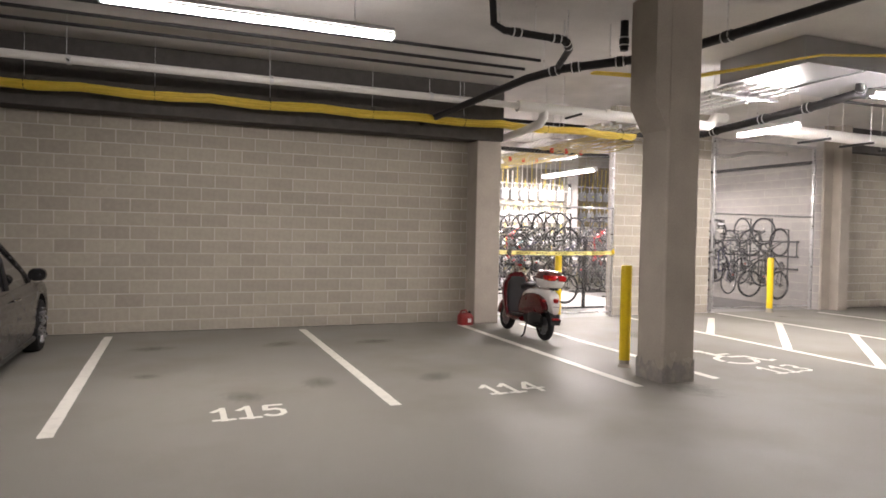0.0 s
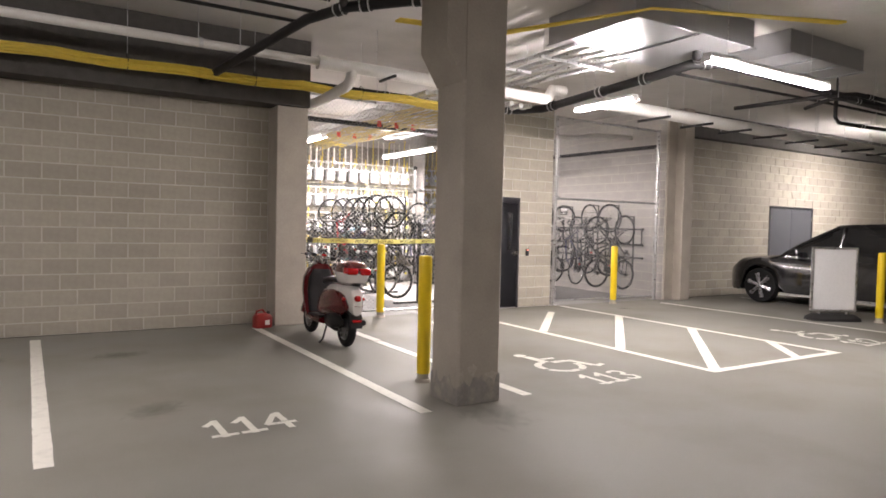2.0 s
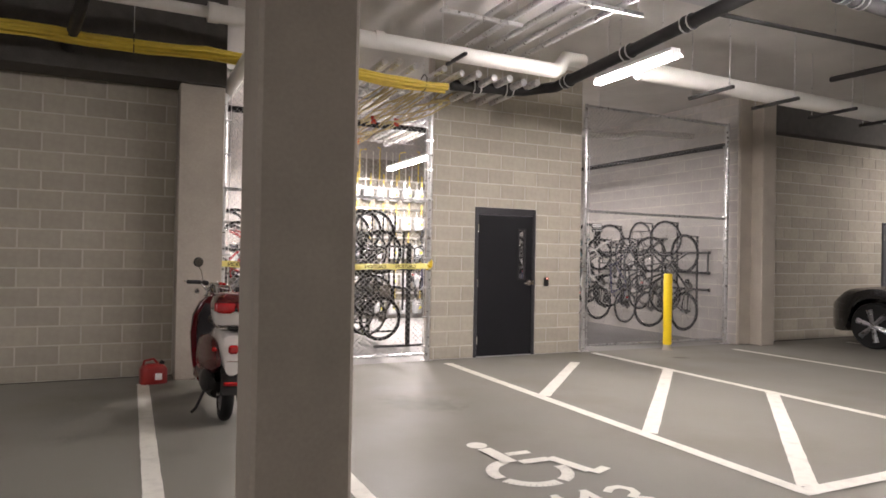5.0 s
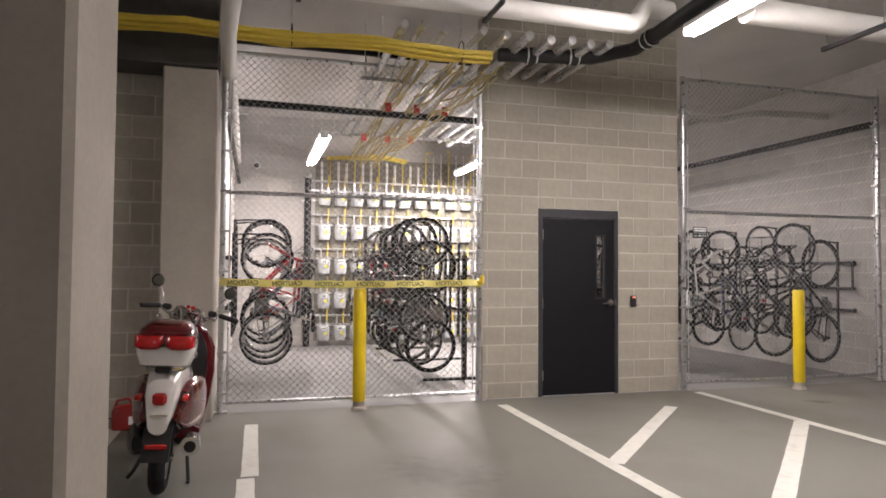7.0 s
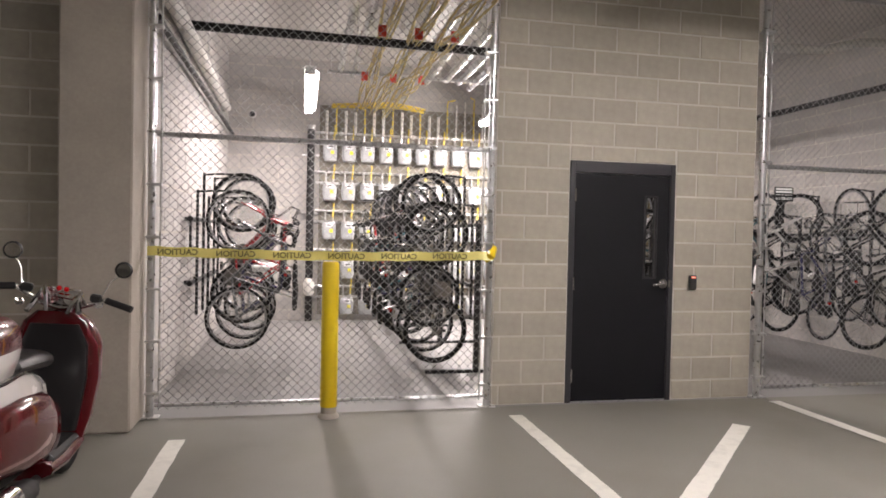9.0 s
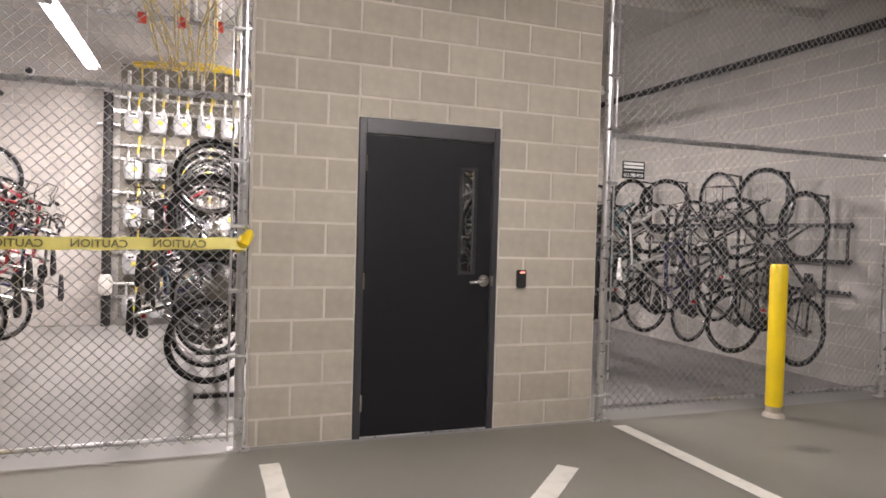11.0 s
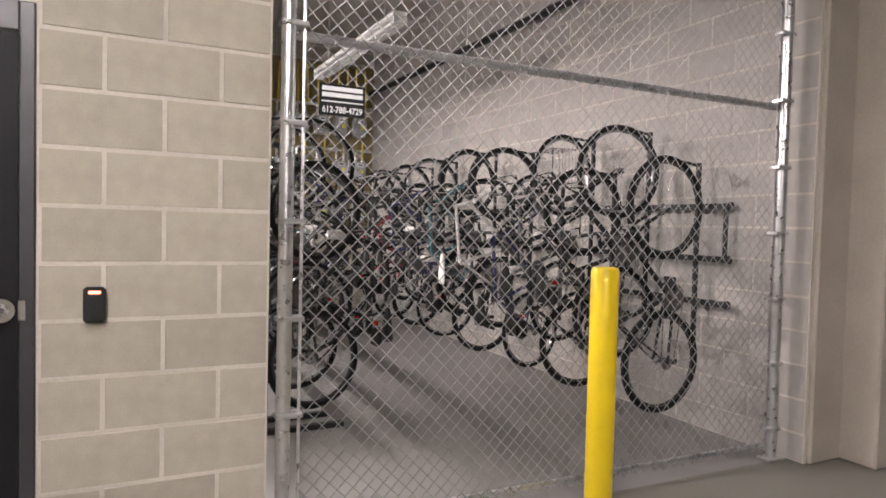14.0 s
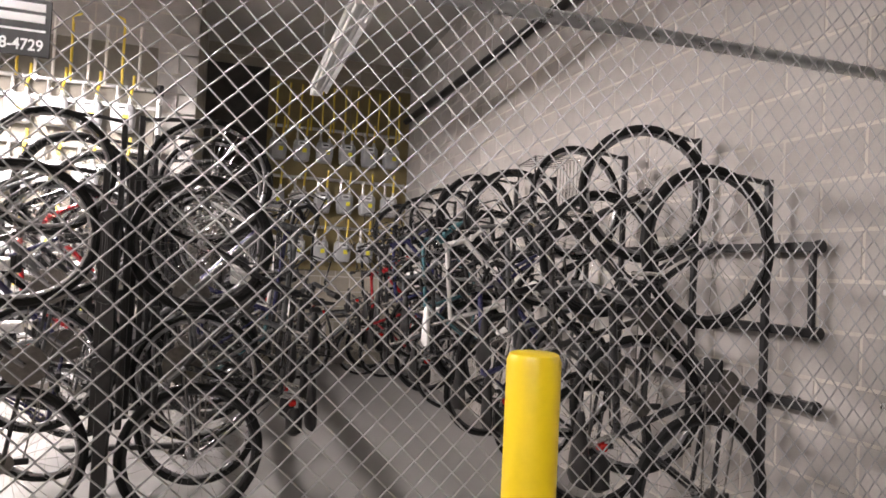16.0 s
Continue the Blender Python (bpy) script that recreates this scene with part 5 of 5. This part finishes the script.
def slab_ring(cz, x0, x1, w, r=0.3, n=20):
    """A rounded ring across z."""
    cx, hx = (x0 + x1) / 2, (x1 - x0) / 2
    out = []
    for i in range(n):
        a = 2 * math.pi * i / n
        c, s = math.cos(a), math.sin(a)
        out.append((cx + hx * math.copysign(abs(c) ** 0.45, c), w * math.copysign(abs(s) ** 0.45, s), cz))
    return out


def drop(cx, cz, low, wide, h, n=18):
    """A ring across x that is narrow at its foot and wider above."""
    out = []
    for i in range(n):
        a = 2 * math.pi * i / n
        c, d = math.cos(a), math.sin(a)
        z = math.copysign(abs(d) ** 0.8, d)
        out.append((cx, (low + (wide - low) * (z + 1) / 2) * math.copysign(abs(c) ** 0.7, c), cz + h * z))
    return out


sco = thing("motor_scooter", (5.055, 7.83, 0), "red and white motor scooter with a rear top case, parked", "scooter", rz=90)
sco.matrix_basis = sco.matrix_basis @ pose(0, 0, 0, 3, 0, 0)
for name, cx in (("rear_wheel", -0.62), ("front_wheel", 0.62)):
    w = part(name, G().ring((cx, 0, 0.225), (0, 1, 0), 0.175, 0.05, 36, 12), M_TYRE, sco)
    part("rim", G().turned([(0.02, -0.045), (0.12, -0.03), (0.135, -0.04), (0.135, 0.04), (0.12, 0.03), (0.02, 0.045)], (cx, 0, 0.225), "y", 28), M_RIM, w)
    part("hub", G().tube([(cx, -0.075, 0.225), (cx, 0.075, 0.225)], 0.025, 12), M_CHROME, w)
part("tail_body", G().loft([drop(-0.90, 0.47, 0.045, 0.065, 0.04), drop(-0.885, 0.52, 0.05, 0.082, 0.10), drop(-0.84, 0.58, 0.058, 0.105, 0.165), drop(-0.70, 0.62, 0.07, 0.125, 0.19), drop(-0.45, 0.62, 0.09, 0.14, 0.19), drop(-0.2, 0.59, 0.10, 0.14, 0.19), drop(-0.03, 0.54, 0.10, 0.12, 0.19), drop(0.02, 0.50, 0.08, 0.09, 0.14)]), M_WHITE, sco, "glossy white tail fairing")
for s in (-1, 1):
    part("side_panel", G().loft([egg(-0.80, s * 0.095, 0.52, 0.02, 0.04), egg(-0.72, s * 0.112, 0.54, 0.045, 0.12), egg(-0.62, s * 0.13, 0.55, 0.055, 0.15), egg(-0.48, s * 0.155, 0.55, 0.06, 0.165), egg(-0.28, s * 0.165, 0.53, 0.062, 0.165), egg(-0.10, s * 0.155, 0.48, 0.05, 0.13), egg(0.0, s * 0.13, 0.44, 0.025, 0.06)]), M_RED, sco, "deep red side panel")
    part("indicator", G().loft([egg(-0.80, s * 0.125, 0.62, 0.010, 0.010), egg(-0.78, s * 0.135, 0.62, 0.020, 0.020), egg(-0.74, s * 0.13, 0.62, 0.022, 0.024)]), M_LENS, sco)
part("seat", G().loft([egg(-0.47, 0, 0.82, 0.07, 0.02), egg(-0.42, 0, 0.83, 0.13, 0.045), egg(-0.2, 0, 0.82, 0.145, 0.05), egg(0.0, 0, 0.79, 0.12, 0.05), egg(0.08, 0, 0.76, 0.08, 0.03)]), M_VINYL, sco, "black vinyl seat")
part("engine", G().loft([egg(-0.62, 0.07, 0.26, 0.05, 0.07), egg(-0.5, 0.08, 0.28, 0.075, 0.10), egg(-0.2, 0.05, 0.30, 0.09, 0.10), egg(-0.05, 0.0, 0.32, 0.08, 0.07)]), M_BLACKPIPE, sco)
part("rear_mudguard", G().loft([[(-0.70, -0.075, 0.48), (-0.70, 0.075, 0.48), (-0.72, 0.075, 0.49), (-0.72, -0.075, 0.49)], [(-0.85, -0.08, 0.42), (-0.85, 0.08, 0.42), (-0.87, 0.08, 0.43), (-0.87, -0.08, 0.43)], [(-0.90, -0.075, 0.27), (-0.90, 0.075, 0.27), (-0.915, 0.075, 0.27), (-0.915, -0.075, 0.27)]]), M_BLACK, sco, "black rear mudguard")
part("rear_reflector", G().box(-0.925, -0.06, 0.345, -0.895, 0.06, 0.375, 0.006), M_LENS, sco)
part("tail_light", G().box(-0.915, -0.04, 0.60, -0.86, 0.04, 0.672, 0.016), M_LENS, sco, "square red tail light")
ex = part("exhaust", G().tube([(-0.05, -0.10, 0.22), (-0.30, -0.15, 0.24), (-0.38, -0.165, 0.27), (-0.70, -0.175, 0.31)], [0.02, 0.03, 0.055, 0.058], 14), M_BLACKPIPE, sco)
part("exhaust_bore", G().turned([(0.0, -0.726), (0.036, -0.726), (0.038, -0.71)], (0, -0.175, 0.312), "x", 14), M_BLACK, ex)
part("exhaust_tip", G().turned([(0.060, -0.72), (0.062, -0.70), (0.058, -0.58)], (0, -0.175, 0.312), "x", 16), M_SHINE, ex, "chrome exhaust end")
part("floorboard", G().box(-0.08, -0.17, 0.26, 0.36, 0.17, 0.33, 0.02), M_BLACK, sco)
part("floor_skirt", G().loft([egg(-0.12, 0, 0.27, 0.19, 0.05), egg(0.1, 0, 0.26, 0.20, 0.055), egg(0.34, 0, 0.28, 0.19, 0.055)]), M_RED, sco)
shield = [slab_ring(0.30, 0.30, 0.37, 0.19), slab_ring(0.42, 0.33, 0.41, 0.215), slab_ring(0.62, 0.36, 0.47, 0.235), slab_ring(0.80, 0.36, 0.50, 0.225), slab_ring(0.93, 0.34, 0.49, 0.17), slab_ring(0.99, 0.34, 0.45, 0.10)]
part("leg_shield", G().loft(shield), M_RED, sco, "deep red front leg shield")
part("inner_shield", G().loft([[(p[0] - 0.035, p[1] * 0.9, p[2]) for p in slab_ring(z, x, x + 0.05, w)] for z, x, w in ((0.34, 0.33, 0.17), (0.62, 0.36, 0.20), (0.80, 0.37, 0.19), (0.92, 0.37, 0.14))]), M_VINYL, sco)
part("front_mudguard", G().tube([(0.62 + 0.27 * math.cos(radians(a)), 0, 0.225 + 0.27 * math.sin(radians(a))) for a in range(10, 171, 16)], 0.065, 10), M_RED, sco)
part("fork", G().tube([(0.62, 0.085, 0.225), (0.56, 0.085, 0.42), (0.44, 0.0, 0.9)], 0.02, 8).tube([(0.62, -0.085, 0.225), (0.56, -0.085, 0.42), (0.44, 0.0, 0.9)], 0.02, 8), M_CHROME, sco)
hl = part("handlebar", G().tube([(0.28, -0.34, 1.10), (0.34, -0.22, 1.12), (0.40, -0.10, 1.05), (0.41, 0, 1.03), (0.40, 0.10, 1.05), (0.34, 0.22, 1.12), (0.28, 0.34, 1.10)], 0.014, 10), M_SHINE, sco, "chrome handlebar")
for s in (-1, 1):
    part("grip", G().tube([(0.335, s * 0.225, 1.12), (0.27, s * 0.36, 1.10)], 0.019, 10), M_GRIP, hl)
    part("brake_lever", G().tube([(0.38, s * 0.20, 1.115), (0.42, s * 0.26, 1.115), (0.36, s * 0.37, 1.10)], 0.007, 6), M_SHINE, hl)
    mr = part("mirror_stalk", G().tube([(0.35, s * 0.19, 1.12), (0.37, s * 0.22, 1.22), (0.37, s * 0.26, 1.27)], 0.005, 8), M_CHROME, hl)
    part("mirror", G().turned([(0.02, -0.012), (0.042, -0.012), (0.048, 0.0), (0.038, 0.018), (0.02, 0.03)], (0.36, s * 0.275, 1.305), "x", 20), M_BLACK, mr, "round black mirror")
    part("mirror_glass", G().turned([(0.0, -0.018), (0.037, -0.018), (0.039, -0.012)], (0.36, s * 0.275, 1.305), "x", 20), M_SHINE, mr, "round mirror glass")
    part("gauge", G().turned([(0.045, -0.03), (0.052, -0.02), (0.05, 0.04)], (0.39, s * 0.055, 1.10), "x", 18), M_SHINE, hl, "chrome instrument pod")
    part("switch_box", G().box(0.32, s * 0.17 - 0.03, 1.10, 0.38, s * 0.17 + 0.03, 1.145, 0.01), M_BLACK, hl)
part("headlight", G().turned([(0.075, 0.0), (0.08, 0.02), (0.075, 0.07), (0.05, 0.10)], (0.42, 0, 1.02), "x", 20), M_SHINE, sco)
part("rack", G().tube([(-0.35, -0.11, 0.80), (-0.55, -0.12, 0.795), (-0.78, -0.10, 0.795), (-0.78, 0.10, 0.795), (-0.55, 0.12, 0.795), (-0.35, 0.11, 0.80)], 0.011, 8), M_SHINE, sco)
tc = part("top_case", G().loft([slab_ring(0.815, -0.83, -0.50, 0.135), slab_ring(0.83, -0.86, -0.48, 0.15), slab_ring(0.90, -0.88, -0.46, 0.168), slab_ring(0.945, -0.88, -0.46, 0.172)]), M_WHITE, sco, "white lower shell of the top case")
part("lid", G().loft([slab_ring(0.946, -0.88, -0.46, 0.172), slab_ring(0.99, -0.875, -0.462, 0.170), slab_ring(1.04, -0.84, -0.48, 0.155), slab_ring(1.075, -0.77, -0.52, 0.12), slab_ring(1.085, -0.70, -0.57, 0.075)]), M_RED, tc, "deep red domed lid")
for s in (-1, 1):
    part("case_reflector", G().loft([[(p[0], p[1] + s * 0.086, p[2]) for p in slab_ring(z, -0.897 + k, -0.72, w)] for z, k, w in ((0.925, 0.012, 0.06), (0.94, 0.0, 0.084), (0.995, 0.003, 0.086), (1.008, 0.014, 0.082))]), M_LENS, tc, "wide red reflector")
part("case_lock", G().turned([(0.012, -0.905), (0.014, -0.89)], (0, 0, 0.955), "x", 12), M_BLACK, tc, "small dark lock")
part("latch", G().box(-0.86, -0.045, 0.785, -0.74, 0.045, 0.82, 0.008), M_BLACK, tc)
part("cleaner_box", G().loft([egg(-0.72, 0.13, 0.33, 0.03, 0.05), egg(-0.62, 0.15, 0.34, 0.055, 0.10), egg(-0.42, 0.15, 0.34, 0.055, 0.10), egg(-0.34, 0.13, 0.33, 0.03, 0.05)]), M_BLACK, sco)
for s in (-1, 1):
    part("headset_bar", G().tube([(0.28, s * 0.05, 1.02), (0.30, s * 0.07, 1.10), (0.36, s * 0.09, 1.135), (0.40, s * 0.12, 1.07)], 0.011, 8), M_SHINE, hl)
    part("warning_lamp", G().turned([(0.0, -0.012), (0.014, -0.008), (0.016, 0.01)], (0.345, s * 0.018, 1.145), "x", 10), M_LENS, hl)
    part("indicator", G().turned([(0.0, -0.03), (0.022, -0.02), (0.026, 0.0), (0.015, 0.03)], (0.40, s * 0.20, 1.03), "x", 12), M_SHINE, sco)
part("script_badge", G().box(-0.905, -0.05, 0.535, -0.888, 0.05, 0.545, 0.003), M_CHROME, sco)
part("crash_chrome", G().tube([(0.30, -0.13, 0.99), (0.36, -0.10, 1.06), (0.37, 0.0, 1.08), (0.36, 0.10, 1.06), (0.30, 0.13, 0.99)], 0.016, 8), M_SHINE, sco)
hl.matrix_basis = pose(0.40, 0, 1.02, 9, 0, 14) @ pose(-0.40, 0, -1.05)
part("kick_stand", G().tube([(-0.25, 0.12, 0.22), (-0.33, 0.20, 0.05), (-0.30, 0.23, 0.008)], 0.013, 8), M_BLACKPIPE, sco)
part("centre_stand", G().tube([(-0.35, -0.13, 0.2), (-0.44, -0.16, 0.02), (-0.47, -0.16, 0.015)], 0.012, 8), M_BLACKPIPE, sco)

# ---- petrol can ----
can = thing("petrol_can", (4.56, 9.1, 0), "small red plastic petrol can by the wall", "petrol can", rz=10)
M_CAN = mat("red_plastic", (0.25, 0.014, 0.012), 0.4, scale=14, vary=0.1, bump=0.05)
part("body", G().loft([slab_ring(0.0, -0.12, 0.12, 0.075), slab_ring(0.01, -0.135, 0.135, 0.088), slab_ring(0.16, -0.135, 0.135, 0.088), slab_ring(0.20, -0.11, 0.10, 0.07), slab_ring(0.215, -0.06, 0.03, 0.04)]), M_CAN, can)
part("handle", G().tube([(-0.11, 0, 0.17), (-0.09, 0, 0.25), (0.0, 0, 0.265), (0.05, 0, 0.20)], 0.014, 8), M_CAN, can)
part("spout", G().tube([(0.07, 0, 0.19), (0.10, 0, 0.235)], 0.026, 12), M_BLACK, can)
part("label_patch", G().box(0.0, -0.0905, 0.05, 0.07, -0.0875, 0.12), M_SIGNWHITE, can, "faded white label")

# ---- floor sign ----
fs = thing("floor_sign", (14.03, 5.88, 0), "blank white poster stand with a grey frame on a rubber base", "sign", rz=-31.3)
part("base", G().loft([slab_ring(0.0, -0.46, 0.46, 0.24), slab_ring(0.05, -0.45, 0.45, 0.23), slab_ring(0.115, -0.36, 0.36, 0.12)]), M_GRIP, fs, "heavy dark rubber base")
part("poster", G().box(-0.385, -0.012, 0.19, 0.385, 0.012, 1.29), M_SIGNWHITE, fs)
for b in ((-0.42, 0.155, -0.38, 1.325), (0.38, 0.155, 0.42, 1.325), (-0.38, 1.285, 0.38, 1.325), (-0.38, 0.155, 0.38, 0.195)):
    part("frame_bar", G().box(b[0], -0.02, b[1], b[2], 0.02, b[3], 0.004), M_GALV, fs)
for x in (-0.25, 0.25):
    part("spring", G().tube([(x, 0, 0.10), (x, 0, 0.16)], 0.02, 10), M_GALV, fs)


# ---- cars ----
M_CARGLASS = mat("tinted_glass", (0.010, 0.011, 0.012), 0.06, scale=3, vary=0.05, bump=0, coat=0.5)
M_LAMP = mat("lamp_lens", (0.55, 0.55, 0.55), 0.12, scale=20, vary=0.1, bump=0, coat=1.0)


def car(at, rz, colour, length, height, front, wheelbase, wr, label, van):
    """A parked car: x ahead, y to its left; the front axle lies at x = front."""
    t = thing("parked_car", at, label, "car", "parked cars", rz)
    nose, tail = front + 0.93, front + 0.93 - length
    axles = (front, front - wheelbase)
    arch = wr + 0.065
    xs = sorted({tail, tail + 0.05, tail + 0.25, front + 0.55, front + 0.75, front + 0.88, nose,
                 *np.linspace(tail + 0.5, front - 0.6, 9).round(3).tolist(), *[round(a + d, 3) for a in axles for d in np.linspace(-arch, arch, 11)]})
    belt = 1.03 if van else 0.92

    def prof(x):
        w = 0.955
        if x > front + 0.3:
            w -= 0.36 * ((x - front - 0.3) / 0.63) ** 2.4
        if x < tail + 0.4:
            w -= 0.10 * ((tail + 0.4 - x) / 0.4) ** 2
        top = belt + 0.02
        cowl = front - 0.55
        if x > cowl:
            u = (x - cowl) / (nose - cowl)
            top = belt + 0.06 - 0.17 * u - 0.30 * max(0, u - 0.72) ** 1.2 * 3.2
        low = 0.24
        if x > nose - 0.15:
            low = 0.30
        return w, top, low

    sec = []
    for x in xs:
        w, top, low = prof(x)
        side = low
        for a in axles:
            if abs(x - a) < arch:
                side = max(side, wr + math.sqrt(max(0, arch * arch - (x - a) ** 2)))
        mid = max(side + 0.05, 0.58)
        half = [(0.62 * w, low), (0.66 * w, side), (w * 0.985, side + 0.01), (w, mid), (w * 0.985, (mid + top) / 2 + 0.05), (w * 0.93, top - 0.03), (w * 0.80, top + 0.015), (0.0, top + 0.045)]
        ring = [(x, -y, z) for y, z in half] + [(x, y, z) for y, z in reversed(half[:-1])]
        sec.append(ring)
    part("body", G().loft(sec), colour, t)
    rb, rt = (belt, height - 0.06)
    x0, x1 = tail + 0.06, front - 0.42
    y0, y1 = (tail + 0.30 if van else tail + 0.9), front - 1.55

    def crown(x):
        if x > y1:
            u = (x1 - x) / (x1 - y1)
            return rb + (rt - rb) * (u ** 0.82)
        if x < y0:
            u = max(0.0, (x - x0) / (y0 - x0))
            return rb + (rt - rb) * u ** 0.6
        return rt + 0.02 * math.sin(math.pi * (x - y0) / (y1 - y0))

    def shell(x, out=0.0):
        z = crown(x)
        u = max(0.02, (z - rb) / (rt - rb))
        w = 0.90 - 0.02 * (x > y1) * (x - y1)
        half = [(w, rb - 0.03), (w - 0.06 * u, rb + (z - rb) * 0.5), (w - 0.17 * u + out, z - 0.07 * u), (w - 0.23 * u + out, z - 0.015 * u + out), (w - 0.36 * u, z + out), (0.0, z + 0.02 * u + out)]
        return [(x, -a, b) for a, b in half] + [(x, a, b) for a, b in reversed(half[:-1])]

    gx = sorted({*np.linspace(x0, y0, 5).tolist(), *np.linspace(y0, y1, 5).tolist(), *np.linspace(y1, x1, 9).tolist()})
    part("glazing", G().loft([shell(x) for x in gx]), M_CARGLASS, t, "dark tinted windows")
    roof = []
    for x in np.linspace(y0 - 0.08, y1 + 0.06, 9):
        top = shell(x, 0.008)[2:9]
        roof.append(top + [(p[0], p[1] * 0.97, p[2] - 0.02) for p in reversed(top)])
    part("roof", G().loft(roof), colour, t)
    for s in (-1, 1):
        edge = [(x, s * shell(x)[8][1], shell(x)[8][2]) for x in np.linspace(x1 - 0.01, y1, 9)]
        part("front_pillar", G().tube(edge, 0.034, 8), colour, t)
        for xx in (front - 1.65, front - 2.75, tail + 0.35):
            q = shell(xx)
            part("pillar", G().tube([(xx, s * q[10][1], rb), (xx - 0.02, s * q[9][1], q[9][2]), (xx - 0.05, s * q[8][1], q[8][2])], 0.030, 8), colour, t)
        part("mirror", G().loft([egg(front - 0.72, s * 1.02, belt + 0.12, 0.02, 0.02), egg(front - 0.74, s * 1.03, belt + 0.12, 0.09, 0.07), egg(front - 0.82, s * 1.04, belt + 0.12, 0.10, 0.08), egg(front - 0.86, s * 1.04, belt + 0.12, 0.09, 0.07)]), colour, t)
        for xx in (front - 1.35, front - 2.45):
            part("door_handle", G().tube([(xx, s * 0.955, belt - 0.12), (xx - 0.04, s * 0.985, belt - 0.115), (xx - 0.18, s * 0.985, belt - 0.115), (xx - 0.22, s * 0.955, belt - 0.12)], 0.012, 6), M_CHROME, t)
        part("headlight", G().loft([egg(front + 0.45, s * 0.80, 0.76, 0.06, 0.05), egg(front + 0.62, s * 0.72, 0.74, 0.12, 0.075), egg(front + 0.80, s * 0.60, 0.70, 0.12, 0.06), egg(front + 0.86, s * 0.55, 0.68, 0.05, 0.03)]), M_LAMP, t, "clear headlamp")
        part("tail_lamp", G().box(tail - 0.01, s * 0.70, 0.75, tail + 0.12, s * 0.86, 1.05, 0.03), M_LENS, t, "red tail lamp")
        part("sill", G().box(front - wheelbase + 0.45, s * 0.90, 0.21, front - 0.45, s * 0.965, 0.26, 0.01), M_GALV if van else M_BLACK, t)
        for a in axles:
            w = part("wheel", G().turned([(wr - 0.10, -0.105), (wr - 0.02, -0.11), (wr, -0.08), (wr, 0.08), (wr - 0.02, 0.11), (wr - 0.10, 0.105)], (a, s * 0.84, wr), "y", 32), M_TYRE, t, "black tyre")
            rim = G().turned([(wr - 0.10, 0.085 * s), (wr - 0.09, 0.10 * s), (wr - 0.115, 0.105 * s), (wr - 0.13, 0.06 * s)], (a, s * 0.84, wr), "y", 32)
            for i in range(6):
                an = 2 * math.pi * i / 6 + 0.3
                rim.tube([(a + 0.04 * math.cos(an), s * 0.935, wr + 0.04 * math.sin(an)), (a + (wr - 0.11) * math.cos(an), s * 0.94, wr + (wr - 0.11) * math.sin(an))], [0.036, 0.052], 6)
            part("rim", rim, M_RIM, w, "six-spoke alloy wheel")
            part("hub_cap", G().turned([(0.045, 0.09 * s), (0.045, 0.105 * s), (0.02, 0.11 * s)], (a, s * 0.84, wr), "y", 16), M_RIM, w)
    part("grille", G().box(nose - 0.10, -0.35, 0.50, nose + 0.004, 0.35, 0.62, 0.02), M_BLACK, t)
    part("number_plate", G().box(tail - 0.012, -0.16, 0.80, tail + 0.02, 0.16, 0.92, 0.004), M_SIGNWHITE, t)
    return t


car((16.46, 6.72, 0), 90, paint("black_car_paint", (0.004, 0.004, 0.005), 0.16), 5.0, 1.82, 1.53, 3.0, 0.385, "black minivan parked nose to the block wall", True)
car((-2.74, 6.75, 0), 90, paint("dark_grey_car_paint", (0.012, 0.012, 0.013), 0.22), 4.7, 1.62, 1.45, 2.75, 0.335, "dark grey car parked nose to the block wall", False)


# ---- blocks of the walls, one by one ----
lay_blocks()
